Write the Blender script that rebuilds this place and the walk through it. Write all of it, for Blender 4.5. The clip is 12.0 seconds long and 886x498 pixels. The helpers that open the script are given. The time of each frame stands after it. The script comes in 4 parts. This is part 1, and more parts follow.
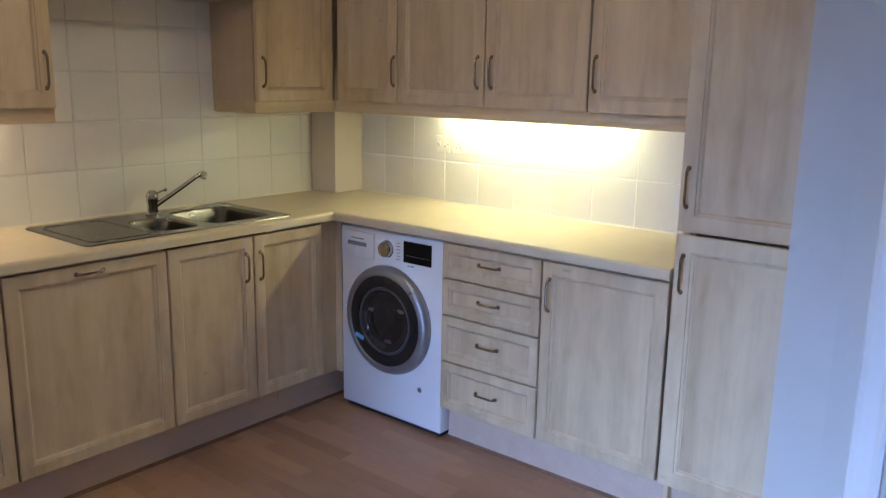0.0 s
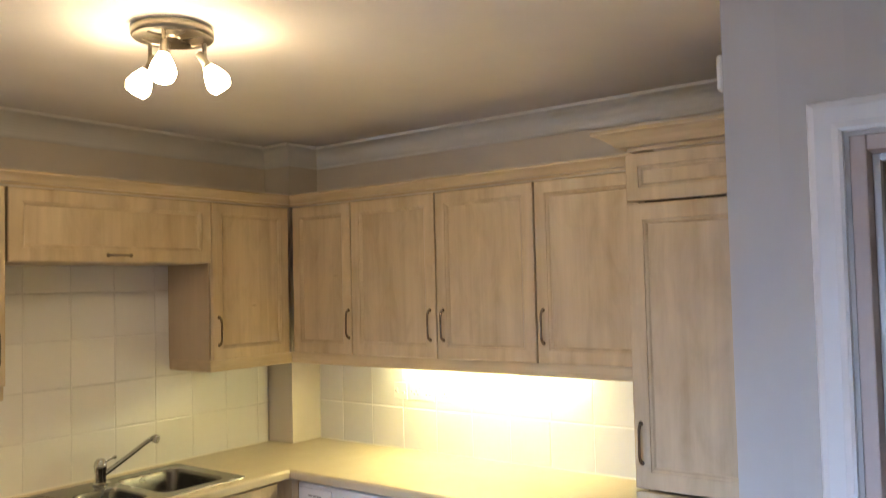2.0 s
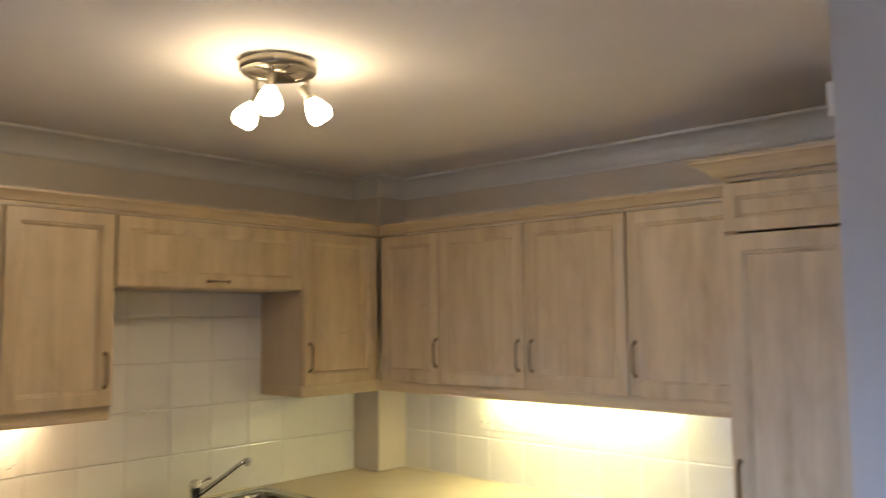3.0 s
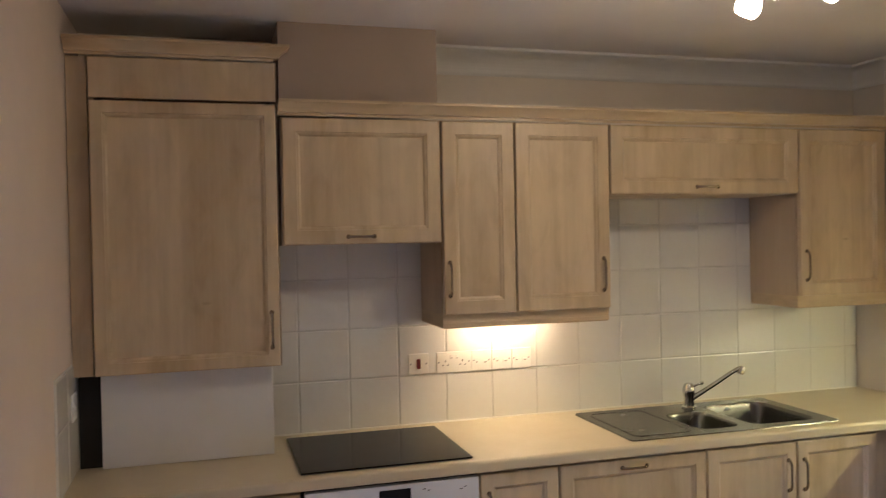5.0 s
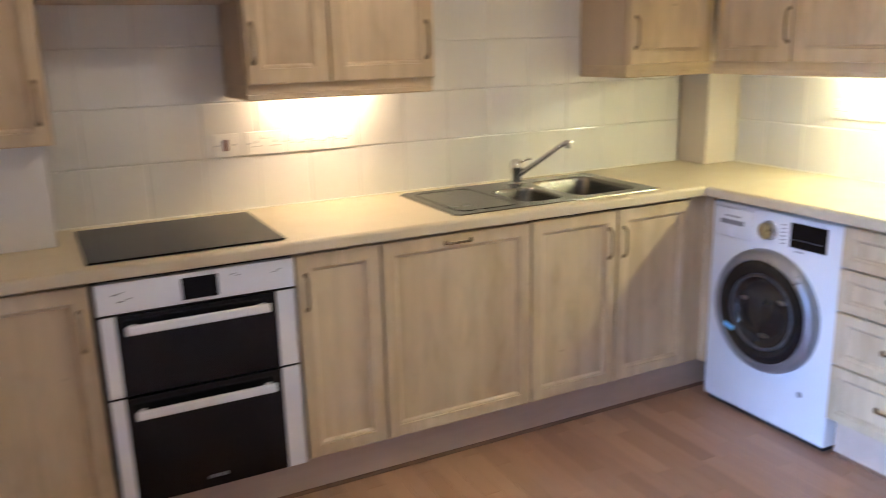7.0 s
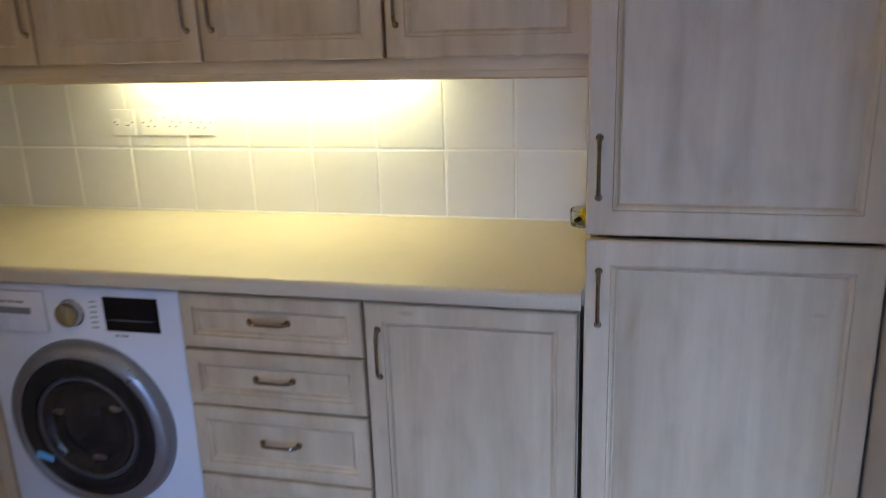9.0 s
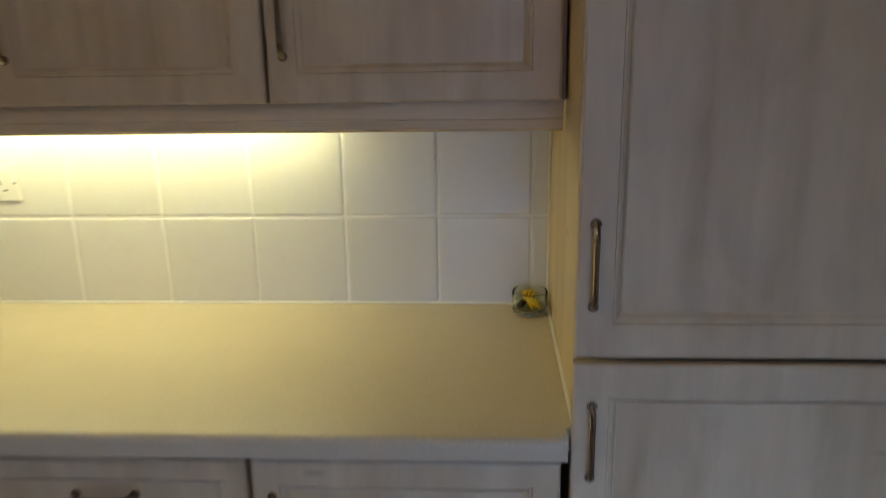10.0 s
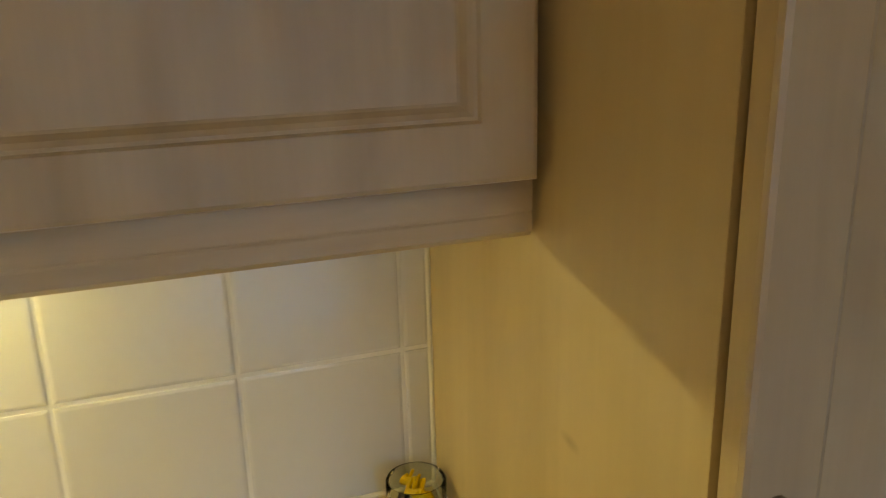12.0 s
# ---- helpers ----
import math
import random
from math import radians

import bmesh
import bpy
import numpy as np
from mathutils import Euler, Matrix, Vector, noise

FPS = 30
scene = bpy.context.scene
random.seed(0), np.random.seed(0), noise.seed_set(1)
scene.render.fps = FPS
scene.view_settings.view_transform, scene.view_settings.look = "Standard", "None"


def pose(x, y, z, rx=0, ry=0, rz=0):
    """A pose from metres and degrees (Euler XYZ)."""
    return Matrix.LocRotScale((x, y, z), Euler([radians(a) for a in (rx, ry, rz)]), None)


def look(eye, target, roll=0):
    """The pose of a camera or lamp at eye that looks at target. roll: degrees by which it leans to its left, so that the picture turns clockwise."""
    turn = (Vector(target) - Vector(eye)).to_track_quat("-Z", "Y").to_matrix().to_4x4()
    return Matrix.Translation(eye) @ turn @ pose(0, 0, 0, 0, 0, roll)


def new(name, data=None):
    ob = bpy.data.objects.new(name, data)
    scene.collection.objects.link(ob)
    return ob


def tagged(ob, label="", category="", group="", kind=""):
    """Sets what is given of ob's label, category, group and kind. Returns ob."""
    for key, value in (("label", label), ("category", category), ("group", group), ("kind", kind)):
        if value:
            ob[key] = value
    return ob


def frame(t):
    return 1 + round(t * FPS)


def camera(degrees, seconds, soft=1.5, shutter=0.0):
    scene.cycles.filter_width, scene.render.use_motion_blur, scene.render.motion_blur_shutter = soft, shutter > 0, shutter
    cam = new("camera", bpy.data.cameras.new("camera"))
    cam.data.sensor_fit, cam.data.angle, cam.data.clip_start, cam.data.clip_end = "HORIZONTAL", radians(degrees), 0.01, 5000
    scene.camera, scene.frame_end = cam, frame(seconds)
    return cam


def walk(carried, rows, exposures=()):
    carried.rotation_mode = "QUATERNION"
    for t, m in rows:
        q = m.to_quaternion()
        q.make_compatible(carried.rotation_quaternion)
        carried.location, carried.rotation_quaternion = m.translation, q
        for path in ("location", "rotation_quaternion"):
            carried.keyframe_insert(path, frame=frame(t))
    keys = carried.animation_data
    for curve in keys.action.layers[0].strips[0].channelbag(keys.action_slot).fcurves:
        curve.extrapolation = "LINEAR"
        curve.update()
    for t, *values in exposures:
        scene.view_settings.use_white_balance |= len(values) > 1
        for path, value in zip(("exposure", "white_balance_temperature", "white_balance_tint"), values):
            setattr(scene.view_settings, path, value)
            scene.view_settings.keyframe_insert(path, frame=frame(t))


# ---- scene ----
cam = camera(57.4, 12.0, soft=0.8, shutter=0.5)
PATH = [
    (0, (-3.024, -3.218, 1.507), (-1.512, -1.978, 1.089), 1.0),
    (0.5, (-3.004, -3.25, 1.564), (-1.463, -2.021, 1.224), 0.7),
    (1, (-2.993, -3.246, 1.601), (-1.41, -2.037, 1.426), 0.3),
    (1.5, (-3.003, -3.244, 1.653), (-1.402, -2.047, 1.597), -0.7),
    (2, (-3.007, -3.263, 1.694), (-1.41, -2.063, 1.78), -1.4),
    (2.5, (-3.021, -3.262, 1.684), (-1.444, -2.046, 1.87), -1.1),
    (3, (-3.046, -3.235, 1.683), (-1.574, -1.891, 1.852), -0.5),
    (3.5, (-3.097, -3.201, 1.701), (-1.855, -1.638, 1.813), -0.7),
    (3.7, (-3.094, -3.199, 1.676), (-1.979, -1.542, 1.786), -0.4),
    (5.3, (-3.156, -3.117, 1.641), (-2.631, -1.189, 1.568), -1.4),
    (5.5, (-3.147, -3.109, 1.623), (-2.622, -1.184, 1.49), -1.4),
    (6, (-3.096, -3.12, 1.562), (-2.57, -1.211, 1.286), -0.9),
    (6.2, (-3.046, -3.146, 1.523), (-2.524, -1.243, 1.198), -1.1),
    (6.5, (-3.037, -3.09, 1.525), (-2.438, -1.236, 1.074), -1.1),
    (6.8, (-2.986, -3.052, 1.497), (-2.261, -1.255, 1.003), -1.8),
    (7, (-2.975, -2.96, 1.492), (-2.101, -1.231, 0.997), -1.5),
    (7.2, (-2.915, -2.903, 1.499), (-1.909, -1.245, 1.01), -2.1),
    (7.5, (-2.866, -2.819, 1.517), (-1.623, -1.354, 0.963), -5.1),
    (7.7, (-2.839, -2.709, 1.483), (-1.36, -1.506, 0.879), -3.6),
    (9.3, (-2.063, -2.194, 1.506), (-0.178, -1.848, 0.933), -2.0),
    (9.5, (-1.970, -2.131, 1.507), (-0.070, -1.888, 0.931), -1.65),
    (10, (-1.687, -2.053, 1.524), (0.231, -1.948, 0.966), -1.0),
    (10.5, (-1.434, -1.973, 1.515), (0.491, -2.103, 0.985), -0.7),
    (11, (-1.198, -1.889, 1.511), (0.686, -2.286, 0.968), -1.3),
    (11.5, (-0.998, -1.887, 1.513), (0.851, -2.403, 0.955), -1.1),
    (12, (-0.903, -1.904, 1.518), (0.911, -2.520, 0.941), -1.6),
]
# seconds, stops, kelvin, tint
EXPOSURES = [(0, -0.24, 5900, 8), (0.7, -0.04, 6300, 6), (1.5, 0.32, 7300, 4), (2.5, 0.24, 7400, 4), (3.0, -0.02, 6950, 5), (3.6, -0.36, 6600, 9), (5.3, 0.16, 6150, 9),
             (6.2, 0.46, 6000, 10), (7.0, 0.62, 6000, 9), (7.5, 0.2, 6050, 10), (7.7, 0.03, 6050, 9), (9.3, -0.9, 6100, 7), (10.0, -1.34, 6500, 4), (10.5, -1.24, 7000, 2), (11.0, -1.0, 7900, -1), (11.5, -0.88, 8700, -1), (12, -1.06, 9500, -1)]
walk(cam, [(t, look(eye, target, roll)) for t, eye, target, roll in PATH], EXPOSURES)

# ---- light ----
world = bpy.data.worlds.new("sky")
scene.world = world
world.use_nodes = True
wn = world.node_tree
sky = wn.nodes.new("ShaderNodeTexSky")
sky.sky_type, sky.sun_disc = "NISHITA", False
sky.sun_elevation, sky.sun_rotation = radians(12), radians(200)
wn.links.new(sky.outputs[0], wn.nodes["Background"].inputs[0])
wn.nodes["Background"].inputs[1].default_value = 0.1

WEST, SOUTH = -3.575, -5.4
FAR_WEST, WEST_END = -6.3, -1.42   # unseen living area, added beyond the kitchen's end wall to set the daylight back
CEIL = 2.41
HALL_X = -1.42          # face of the wall that holds the hall door
RETURN_Y = -2.765       # short wall beside the tall cupboard
GLASS_Y0, GLASS_Y1 = -3.9, -1.7

# sky stand-in outside the added door; narrow spread keeps the wall cupboards dimmer
daylight = bpy.data.lights.new("daylight", "AREA")
daylight.shape, daylight.size, daylight.size_y, daylight.spread = "RECTANGLE", 2.1, 1.7, radians(52)
daylight.energy, daylight.color = 96.0, (0.33, 0.515, 1.0)
new("window_daylight", daylight).matrix_world = look((FAR_WEST - 0.55, (GLASS_Y0 + GLASS_Y1) / 2, 1.45), (FAR_WEST + 2.45, (GLASS_Y0 + GLASS_Y1) / 2, 0.0))

SPOT_POWER, BULB_POWER, STRIP_POWER, SHORT_POWER = 46.0, 365.0, 160.0, 132.0


# ---- materials ----
def nodes_of(name):
    m = bpy.data.materials.new(name)
    m.use_nodes = True
    nt = m.node_tree
    return m, nt, nt.nodes["Principled BSDF"]


def add(nt, kind, **values):
    n = nt.nodes.new(kind)
    for k, v in values.items():
        if k in n.inputs:
            n.inputs[k].default_value = v
    return n


def math_node(nt, op, a, b=None):
    n = nt.nodes.new("ShaderNodeMath")
    n.operation = op
    for i, v in enumerate((a, b)):
        if v is None:
            continue
        if isinstance(v, (int, float)):
            n.inputs[i].default_value = v
        else:
            nt.links.new(v, n.inputs[i])
    return n.outputs[0]


def mix_colour(nt, fac, a, b, blend="MIX"):
    n = nt.nodes.new("ShaderNodeMix")
    n.data_type, n.blend_type = "RGBA", blend
    for sock, v in ((n.inputs[0], fac), (n.inputs[6], a), (n.inputs[7], b)):
        if isinstance(v, (int, float)):
            sock.default_value = v
        elif isinstance(v, tuple):
            sock.default_value = (*v, 1)
        else:
            nt.links.new(v, sock)
    return n.outputs[2]


def ramp(nt, fac, lo, hi):
    n = nt.nodes.new("ShaderNodeMapRange")
    n.inputs[1].default_value, n.inputs[2].default_value = lo, hi
    nt.links.new(fac, n.inputs[0])
    return n.outputs[0]


def coords(nt, scale, jump=0.0):
    """Object coordinates stretched by scale and shifted by a random amount for each object."""
    tc = nt.nodes.new("ShaderNodeTexCoord")
    vec = tc.outputs["Object"]
    if jump:
        info = nt.nodes.new("ShaderNodeObjectInfo")
        shift = nt.nodes.new("ShaderNodeVectorMath")
        shift.operation = "MULTIPLY_ADD"
        comb = nt.nodes.new("ShaderNodeCombineXYZ")
        for i, k in enumerate((1.0, 3.7, 7.3)):
            nt.links.new(math_node(nt, "MULTIPLY", info.outputs["Random"], k * jump), comb.inputs[i])
        shift.inputs[1].default_value = (1, 1, 1)
        nt.links.new(vec, shift.inputs[0])
        nt.links.new(comb.outputs[0], shift.inputs[2])
        vec = shift.outputs[0]
    mp = nt.nodes.new("ShaderNodeMapping")
    mp.inputs["Scale"].default_value = scale
    nt.links.new(vec, mp.inputs[0])
    return mp.outputs[0]


def noise_of(nt, vec, scale, detail=4.0, rough=0.55, warp=0.0):
    n = nt.nodes.new("ShaderNodeTexNoise")
    n.inputs["Scale"].default_value, n.inputs["Detail"].default_value = scale, detail
    n.inputs["Roughness"].default_value, n.inputs["Distortion"].default_value = rough, warp
    nt.links.new(vec, n.inputs["Vector"])
    return n.outputs["Fac"]


def bump_into(nt, bsdf, height, strength, dist=0.002):
    b = nt.nodes.new("ShaderNodeBump")
    b.inputs["Strength"].default_value, b.inputs["Distance"].default_value = strength, dist
    nt.links.new(height, b.inputs["Height"])
    nt.links.new(b.outputs[0], bsdf.inputs["Normal"])


def wood(name, light, dark, along, rough=0.4):
    """Pale foil-wrapped maple: fine grain, soft blotches, joined staves with slightly different tones, a few pin knots."""
    m, nt, bsdf = nodes_of(name)
    fine = {"z": (1, 1, 0.035), "x": (0.035, 1, 1), "y": (1, 0.035, 1)}[along]
    wide = {"z": (1, 1, 0.16), "x": (0.16, 1, 1), "y": (1, 0.16, 1)}[along]
    grain = noise_of(nt, coords(nt, fine, 9.0), 95, 5, 0.62, 0.25)
    cloud = noise_of(nt, coords(nt, wide, 9.0), 6.0, 4, 0.6, 0.8)
    # soft bands along the grain, some 60 to 120 mm wide
    long = {"z": (1, 1, 0.012), "x": (0.012, 1, 1), "y": (1, 0.012, 1)}[along]
    band = noise_of(nt, coords(nt, long, 9.0), 11, 2, 0.5)
    thin = noise_of(nt, coords(nt, long, 5.0), 42, 3, 0.6)
    mid = {"z": (1, 1, 0.07), "x": (0.07, 1, 1), "y": (1, 0.07, 1)}[along]
    streak = noise_of(nt, coords(nt, mid, 9.0), 26, 4, 0.6, 0.6)
    f = math_node(nt, "MULTIPLY", ramp(nt, grain, 0.3, 0.75), 0.05)
    f = math_node(nt, "ADD", f, math_node(nt, "MULTIPLY", ramp(nt, streak, 0.34, 0.68), 0.10))
    f = math_node(nt, "ADD", f, math_node(nt, "MULTIPLY", ramp(nt, cloud, 0.36, 0.66), 0.28))
    f = math_node(nt, "ADD", f, math_node(nt, "ADD", math_node(nt, "MULTIPLY", ramp(nt, band, 0.36, 0.64), 0.26), math_node(nt, "MULTIPLY", ramp(nt, thin, 0.4, 0.66), 0.07)))
    # soft mottled figure
    mott = {"z": (1, 1, 0.4), "x": (0.4, 1, 1), "y": (1, 0.4, 1)}[along]
    figure = noise_of(nt, coords(nt, mott, 9.0), 13, 3, 0.55, 0.6)
    f = math_node(nt, "ADD", f, math_node(nt, "MULTIPLY", ramp(nt, figure, 0.46, 0.74), 0.24))
    colour = mix_colour(nt, f, light, dark)
    knots = nt.nodes.new("ShaderNodeTexVoronoi")
    knots.inputs["Scale"].default_value = 4.8
    nt.links.new(coords(nt, {"z": (0.6, 0.6, 1.7), "x": (1.7, 0.6, 0.6), "y": (0.6, 1.7, 0.6)}[along], 9.0), knots.inputs["Vector"])
    spot = ramp(nt, math_node(nt, "ADD", knots.outputs["Distance"], math_node(nt, "MULTIPLY", figure, 0.10)), 0.105, 0.050)
    colour = mix_colour(nt, math_node(nt, "MULTIPLY", spot, 0.36), colour, (dark[0] * 0.45, dark[1] * 0.4, dark[2] * 0.35))
    nt.links.new(colour, bsdf.inputs["Base Color"])
    nt.links.new(math_node(nt, "ADD", math_node(nt, "MULTIPLY", cloud, 0.18), rough - 0.09), bsdf.inputs["Roughness"])
    bump_into(nt, bsdf, grain, 0.06, 0.001)
    return m


def plain(name, colour, rough=0.5, metal=0.0, vary=0.06, scale=5.0, grain=220.0, bump=0.06, coat=0.0, gloss=0.5):
    """A painted, plastic or metal surface with faint blotches, fine relief and uneven gloss."""
    m, nt, bsdf = nodes_of(name)
    cloud = noise_of(nt, coords(nt, (1, 1, 1), 5.0), scale, 4, 0.6)
    fine = noise_of(nt, coords(nt, (1, 1, 1), 5.0), grain, 2, 0.5)
    dark = tuple(c * (1 - 2.2 * vary) for c in colour)
    nt.links.new(mix_colour(nt, ramp(nt, cloud, 0.35, 0.72), colour, dark), bsdf.inputs["Base Color"])
    nt.links.new(math_node(nt, "ADD", math_node(nt, "MULTIPLY", cloud, 0.14), rough - 0.07), bsdf.inputs["Roughness"])
    bsdf.inputs["Metallic"].default_value = metal
    bsdf.inputs["Coat Weight"].default_value = coat
    bsdf.inputs["Specular IOR Level"].default_value = gloss
    if bump:
        bump_into(nt, bsdf, fine, bump, 0.0015)
    return m


def speckled(name, colour, dot, rough):
    m, nt, bsdf = nodes_of(name)
    v = coords(nt, (1, 1, 1))
    specks = noise_of(nt, v, 320, 3, 0.7)
    cloud = noise_of(nt, v, 9, 4, 0.6)
    c = mix_colour(nt, ramp(nt, specks, 0.42, 0.74), colour, dot)
    c = mix_colour(nt, math_node(nt, "MULTIPLY", ramp(nt, cloud, 0.3, 0.8), 0.22), c, dot)
    nt.links.new(c, bsdf.inputs["Base Color"])
    nt.links.new(math_node(nt, "ADD", math_node(nt, "MULTIPLY", cloud, 0.2), rough - 0.1), bsdf.inputs["Roughness"])
    bump_into(nt, bsdf, specks, 0.02, 0.0006)
    return m


def glazed(name, colour):
    """Hand-made looking glossy wall tile: gentle undulation, faint crazing of tone from tile to tile."""
    m, nt, bsdf = nodes_of(name)
    info = nt.nodes.new("ShaderNodeObjectInfo")
    v = coords(nt, (1, 1, 1), 11.0)
    wave = noise_of(nt, v, 16, 2, 0.45)
    c = mix_colour(nt, info.outputs["Random"], colour, tuple(k * 0.93 for k in colour))
    c = mix_colour(nt, math_node(nt, "MULTIPLY", ramp(nt, noise_of(nt, v, 45, 4, 0.6), 0.45, 0.8), 0.10), c, (0.62, 0.58, 0.48))
    nt.links.new(c, bsdf.inputs["Base Color"])
    nt.links.new(math_node(nt, "ADD", math_node(nt, "MULTIPLY", wave, 0.12), 0.10), bsdf.inputs["Roughness"])
    bump_into(nt, bsdf, wave, 0.26, 0.004)
    return m


def laminate(name):
    """Beech strip laminate: each strip its own reddish-brown tone, streaky grain along y."""
    m, nt, bsdf = nodes_of(name)
    info, geo = nt.nodes.new("ShaderNodeObjectInfo"), nt.nodes.new("ShaderNodeNewGeometry")
    own = math_node(nt, "FRACT", math_node(nt, "ADD", info.outputs["Random"], geo.outputs["Random Per Island"]))
    grain = noise_of(nt, coords(nt, (1, 0.06, 1), 6.0), 120, 5, 0.6, 0.2)
    cloud = noise_of(nt, coords(nt, (1, 0.25, 1), 6.0), 9, 3, 0.6)
    c = mix_colour(nt, own, (0.47, 0.275, 0.160), (0.315, 0.172, 0.097))
    c = mix_colour(nt, math_node(nt, "MULTIPLY", ramp(nt, grain, 0.35, 0.75), 0.30), c, (0.25, 0.133, 0.075))
    c = mix_colour(nt, math_node(nt, "MULTIPLY", ramp(nt, cloud, 0.4, 0.75), 0.3), c, (0.46, 0.31, 0.21))
    nt.links.new(c, bsdf.inputs["Base Color"])
    nt.links.new(math_node(nt, "ADD", math_node(nt, "MULTIPLY", cloud, 0.2), 0.26), bsdf.inputs["Roughness"])
    bump_into(nt, bsdf, grain, 0.08, 0.0008)
    return m


def glow(name, colour, strength):
    m, nt, bsdf = nodes_of(name)
    bsdf.inputs["Base Color"].default_value = (0.8, 0.8, 0.78, 1)
    bsdf.inputs["Emission Color"].default_value = (*colour, 1)
    bsdf.inputs["Emission Strength"].default_value = strength
    return m


def clear_glass(name, colour=(1, 1, 1), rough=0.0, ior=1.45):
    m, nt, bsdf = nodes_of(name)
    bsdf.inputs["Base Color"].default_value = (*colour, 1)
    bsdf.inputs["Transmission Weight"].default_value = 1.0
    bsdf.inputs["Roughness"].default_value, bsdf.inputs["IOR"].default_value = rough, ior
    return m


LIGHT_WOOD, DARK_WOOD = (0.69, 0.55, 0.355), (0.36, 0.255, 0.142)
WOOD_V = wood("maple_upright", LIGHT_WOOD, DARK_WOOD, "z")
WOOD_H = wood("maple_lengthwise", LIGHT_WOOD, DARK_WOOD, "x")
WOOD_Y = wood("maple_crosswise", LIGHT_WOOD, DARK_WOOD, "y")
# unit sides get a darker tone, the tall end panel a lighter one
WOOD_SIDE = wood("darker_side_foil", (0.53, 0.41, 0.275), (0.42, 0.315, 0.205), "z", 0.45)
END_PANEL = wood("lighter_maple_end_panel", (0.71, 0.565, 0.345), (0.56, 0.43, 0.25), "z", 0.45)
PLINTH = wood("plinth_board", (0.60, 0.455, 0.345), (0.47, 0.345, 0.255), "x", 0.68)
WORKTOP = speckled("worktop_laminate", (0.63, 0.54, 0.375), (0.52, 0.43, 0.285), 0.36)
TILE = glazed("white_glazed_tile", (0.78, 0.76, 0.705))
GROUT = plain("grout", (0.69, 0.67, 0.62), 0.85, bump=0.4)
GROUT_LIGHT = plain("pale_grout", (0.88, 0.86, 0.79), 0.8, bump=0.3)
PAINT = plain("magnolia_emulsion", (0.70, 0.625, 0.52), 0.85, vary=0.03, scale=2.5, grain=160, bump=0.12)
PAINT_GREY = plain("pale_grey_emulsion", (0.58, 0.55, 0.50), 0.85, vary=0.03, scale=2.5, grain=160, bump=0.12)
# magnolia once more, with the lamp's warm light put into the colour
PAINT_LAMPLIT = plain("lamplit_magnolia_emulsion", (0.72, 0.60, 0.50), 0.85, vary=0.03, scale=2.5, grain=160, bump=0.12)
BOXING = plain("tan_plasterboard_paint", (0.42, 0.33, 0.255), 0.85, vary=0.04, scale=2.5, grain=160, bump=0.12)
CEILING = plain("ceiling_emulsion", (0.84, 0.80, 0.74), 0.9, vary=0.03, scale=1.8, grain=120, bump=0.15)
COVE = plain("coving_paint", (0.74, 0.72, 0.67), 0.7, vary=0.03, scale=3)
WHITE_PAINT = plain("white_gloss_paint", (0.80, 0.79, 0.76), 0.32, vary=0.03, scale=4, grain=60, bump=0.05)
WHITE_BOARD = plain("white_board", (0.78, 0.76, 0.73), 0.5, vary=0.04, scale=3)
FLOOR = laminate("beech_laminate")
UNDERLAY = plain("floor_joint", (0.17, 0.095, 0.058), 0.9)
NICKEL = plain("antique_nickel", (0.36, 0.31, 0.26), 0.21, 1.0, 0.12, 40, 300, 0.03)
BRUSHED = plain("brushed_nickel", (0.34, 0.30, 0.24), 0.3, 1.0, 0.06, 12, 400, 0.04)
STEEL = plain("brushed_steel", (0.18, 0.17, 0.16), 0.26, 1.0, 0.04, 6, 500, 0.02)
CHROME = plain("chrome", (0.56, 0.56, 0.55), 0.07, 1.0, 0.03, 10, 100, 0.0)
APPLIANCE = plain("white_enamel", (0.80, 0.81, 0.82), 0.25, 0, 0.02, 3, 60, 0.0, 0.3)
OVEN_STEEL = plain("pale_satin_steel", (0.82, 0.83, 0.85), 0.3, 0.25, 0.015, 4, 400, 0.03)
BLACK_GLASS = plain("black_glass", (0.004, 0.004, 0.006), 0.10, 0, 0.1, 8, 100, 0.0, 0.0, 0.22)
DOOR_GLASS = plain("smoked_door_glass", (0.012, 0.014, 0.017), 0.08, 0, 0.1, 8, 100, 0.0, 0.0, 0.6)
BOWL_GLASS = plain("bowl_glass", (0.022, 0.023, 0.025), 0.12, 0, 0.25, 14, 100, 0.0, 0.0, 0.7)
HOB_GLASS = plain("ceramic_hob_glass", (0.008, 0.008, 0.008), 0.16, 0, 0.15, 6, 200, 0.0, 0.0, 0.18)
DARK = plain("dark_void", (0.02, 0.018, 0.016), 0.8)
BLACK = plain("black_plastic", (0.02, 0.02, 0.022), 0.4)
GREY_RING = plain("silver_grey_plastic", (0.30, 0.30, 0.31), 0.3, 0.6, 0.05, 10)
DRUM = plain("drum_steel", (0.35, 0.35, 0.36), 0.3, 1.0, 0.1, 30)
SOCKET = plain("white_plastic", (0.82, 0.80, 0.74), 0.35, 0, 0.02, 6, 80, 0.0)
SLOT = plain("socket_slot", (0.12, 0.10, 0.08), 0.6)
RED = plain("red_rocker", (0.16, 0.012, 0.010), 0.35)
MARK = plain("grey_marking", (0.22, 0.22, 0.23), 0.5)
SILVER_MARK = plain("dim_silver_marking", (0.28, 0.28, 0.28), 0.4, 0.5)
BEAD = plain("beech_beading", (0.20, 0.105, 0.06), 0.5, 0, 0.12, 12)
SEAL = plain("white_sealant", (0.85, 0.82, 0.72), 0.4)
JAR_GLASS = clear_glass("thick_jar_glass", (0.95, 0.98, 0.94), 0.0, 1.14)
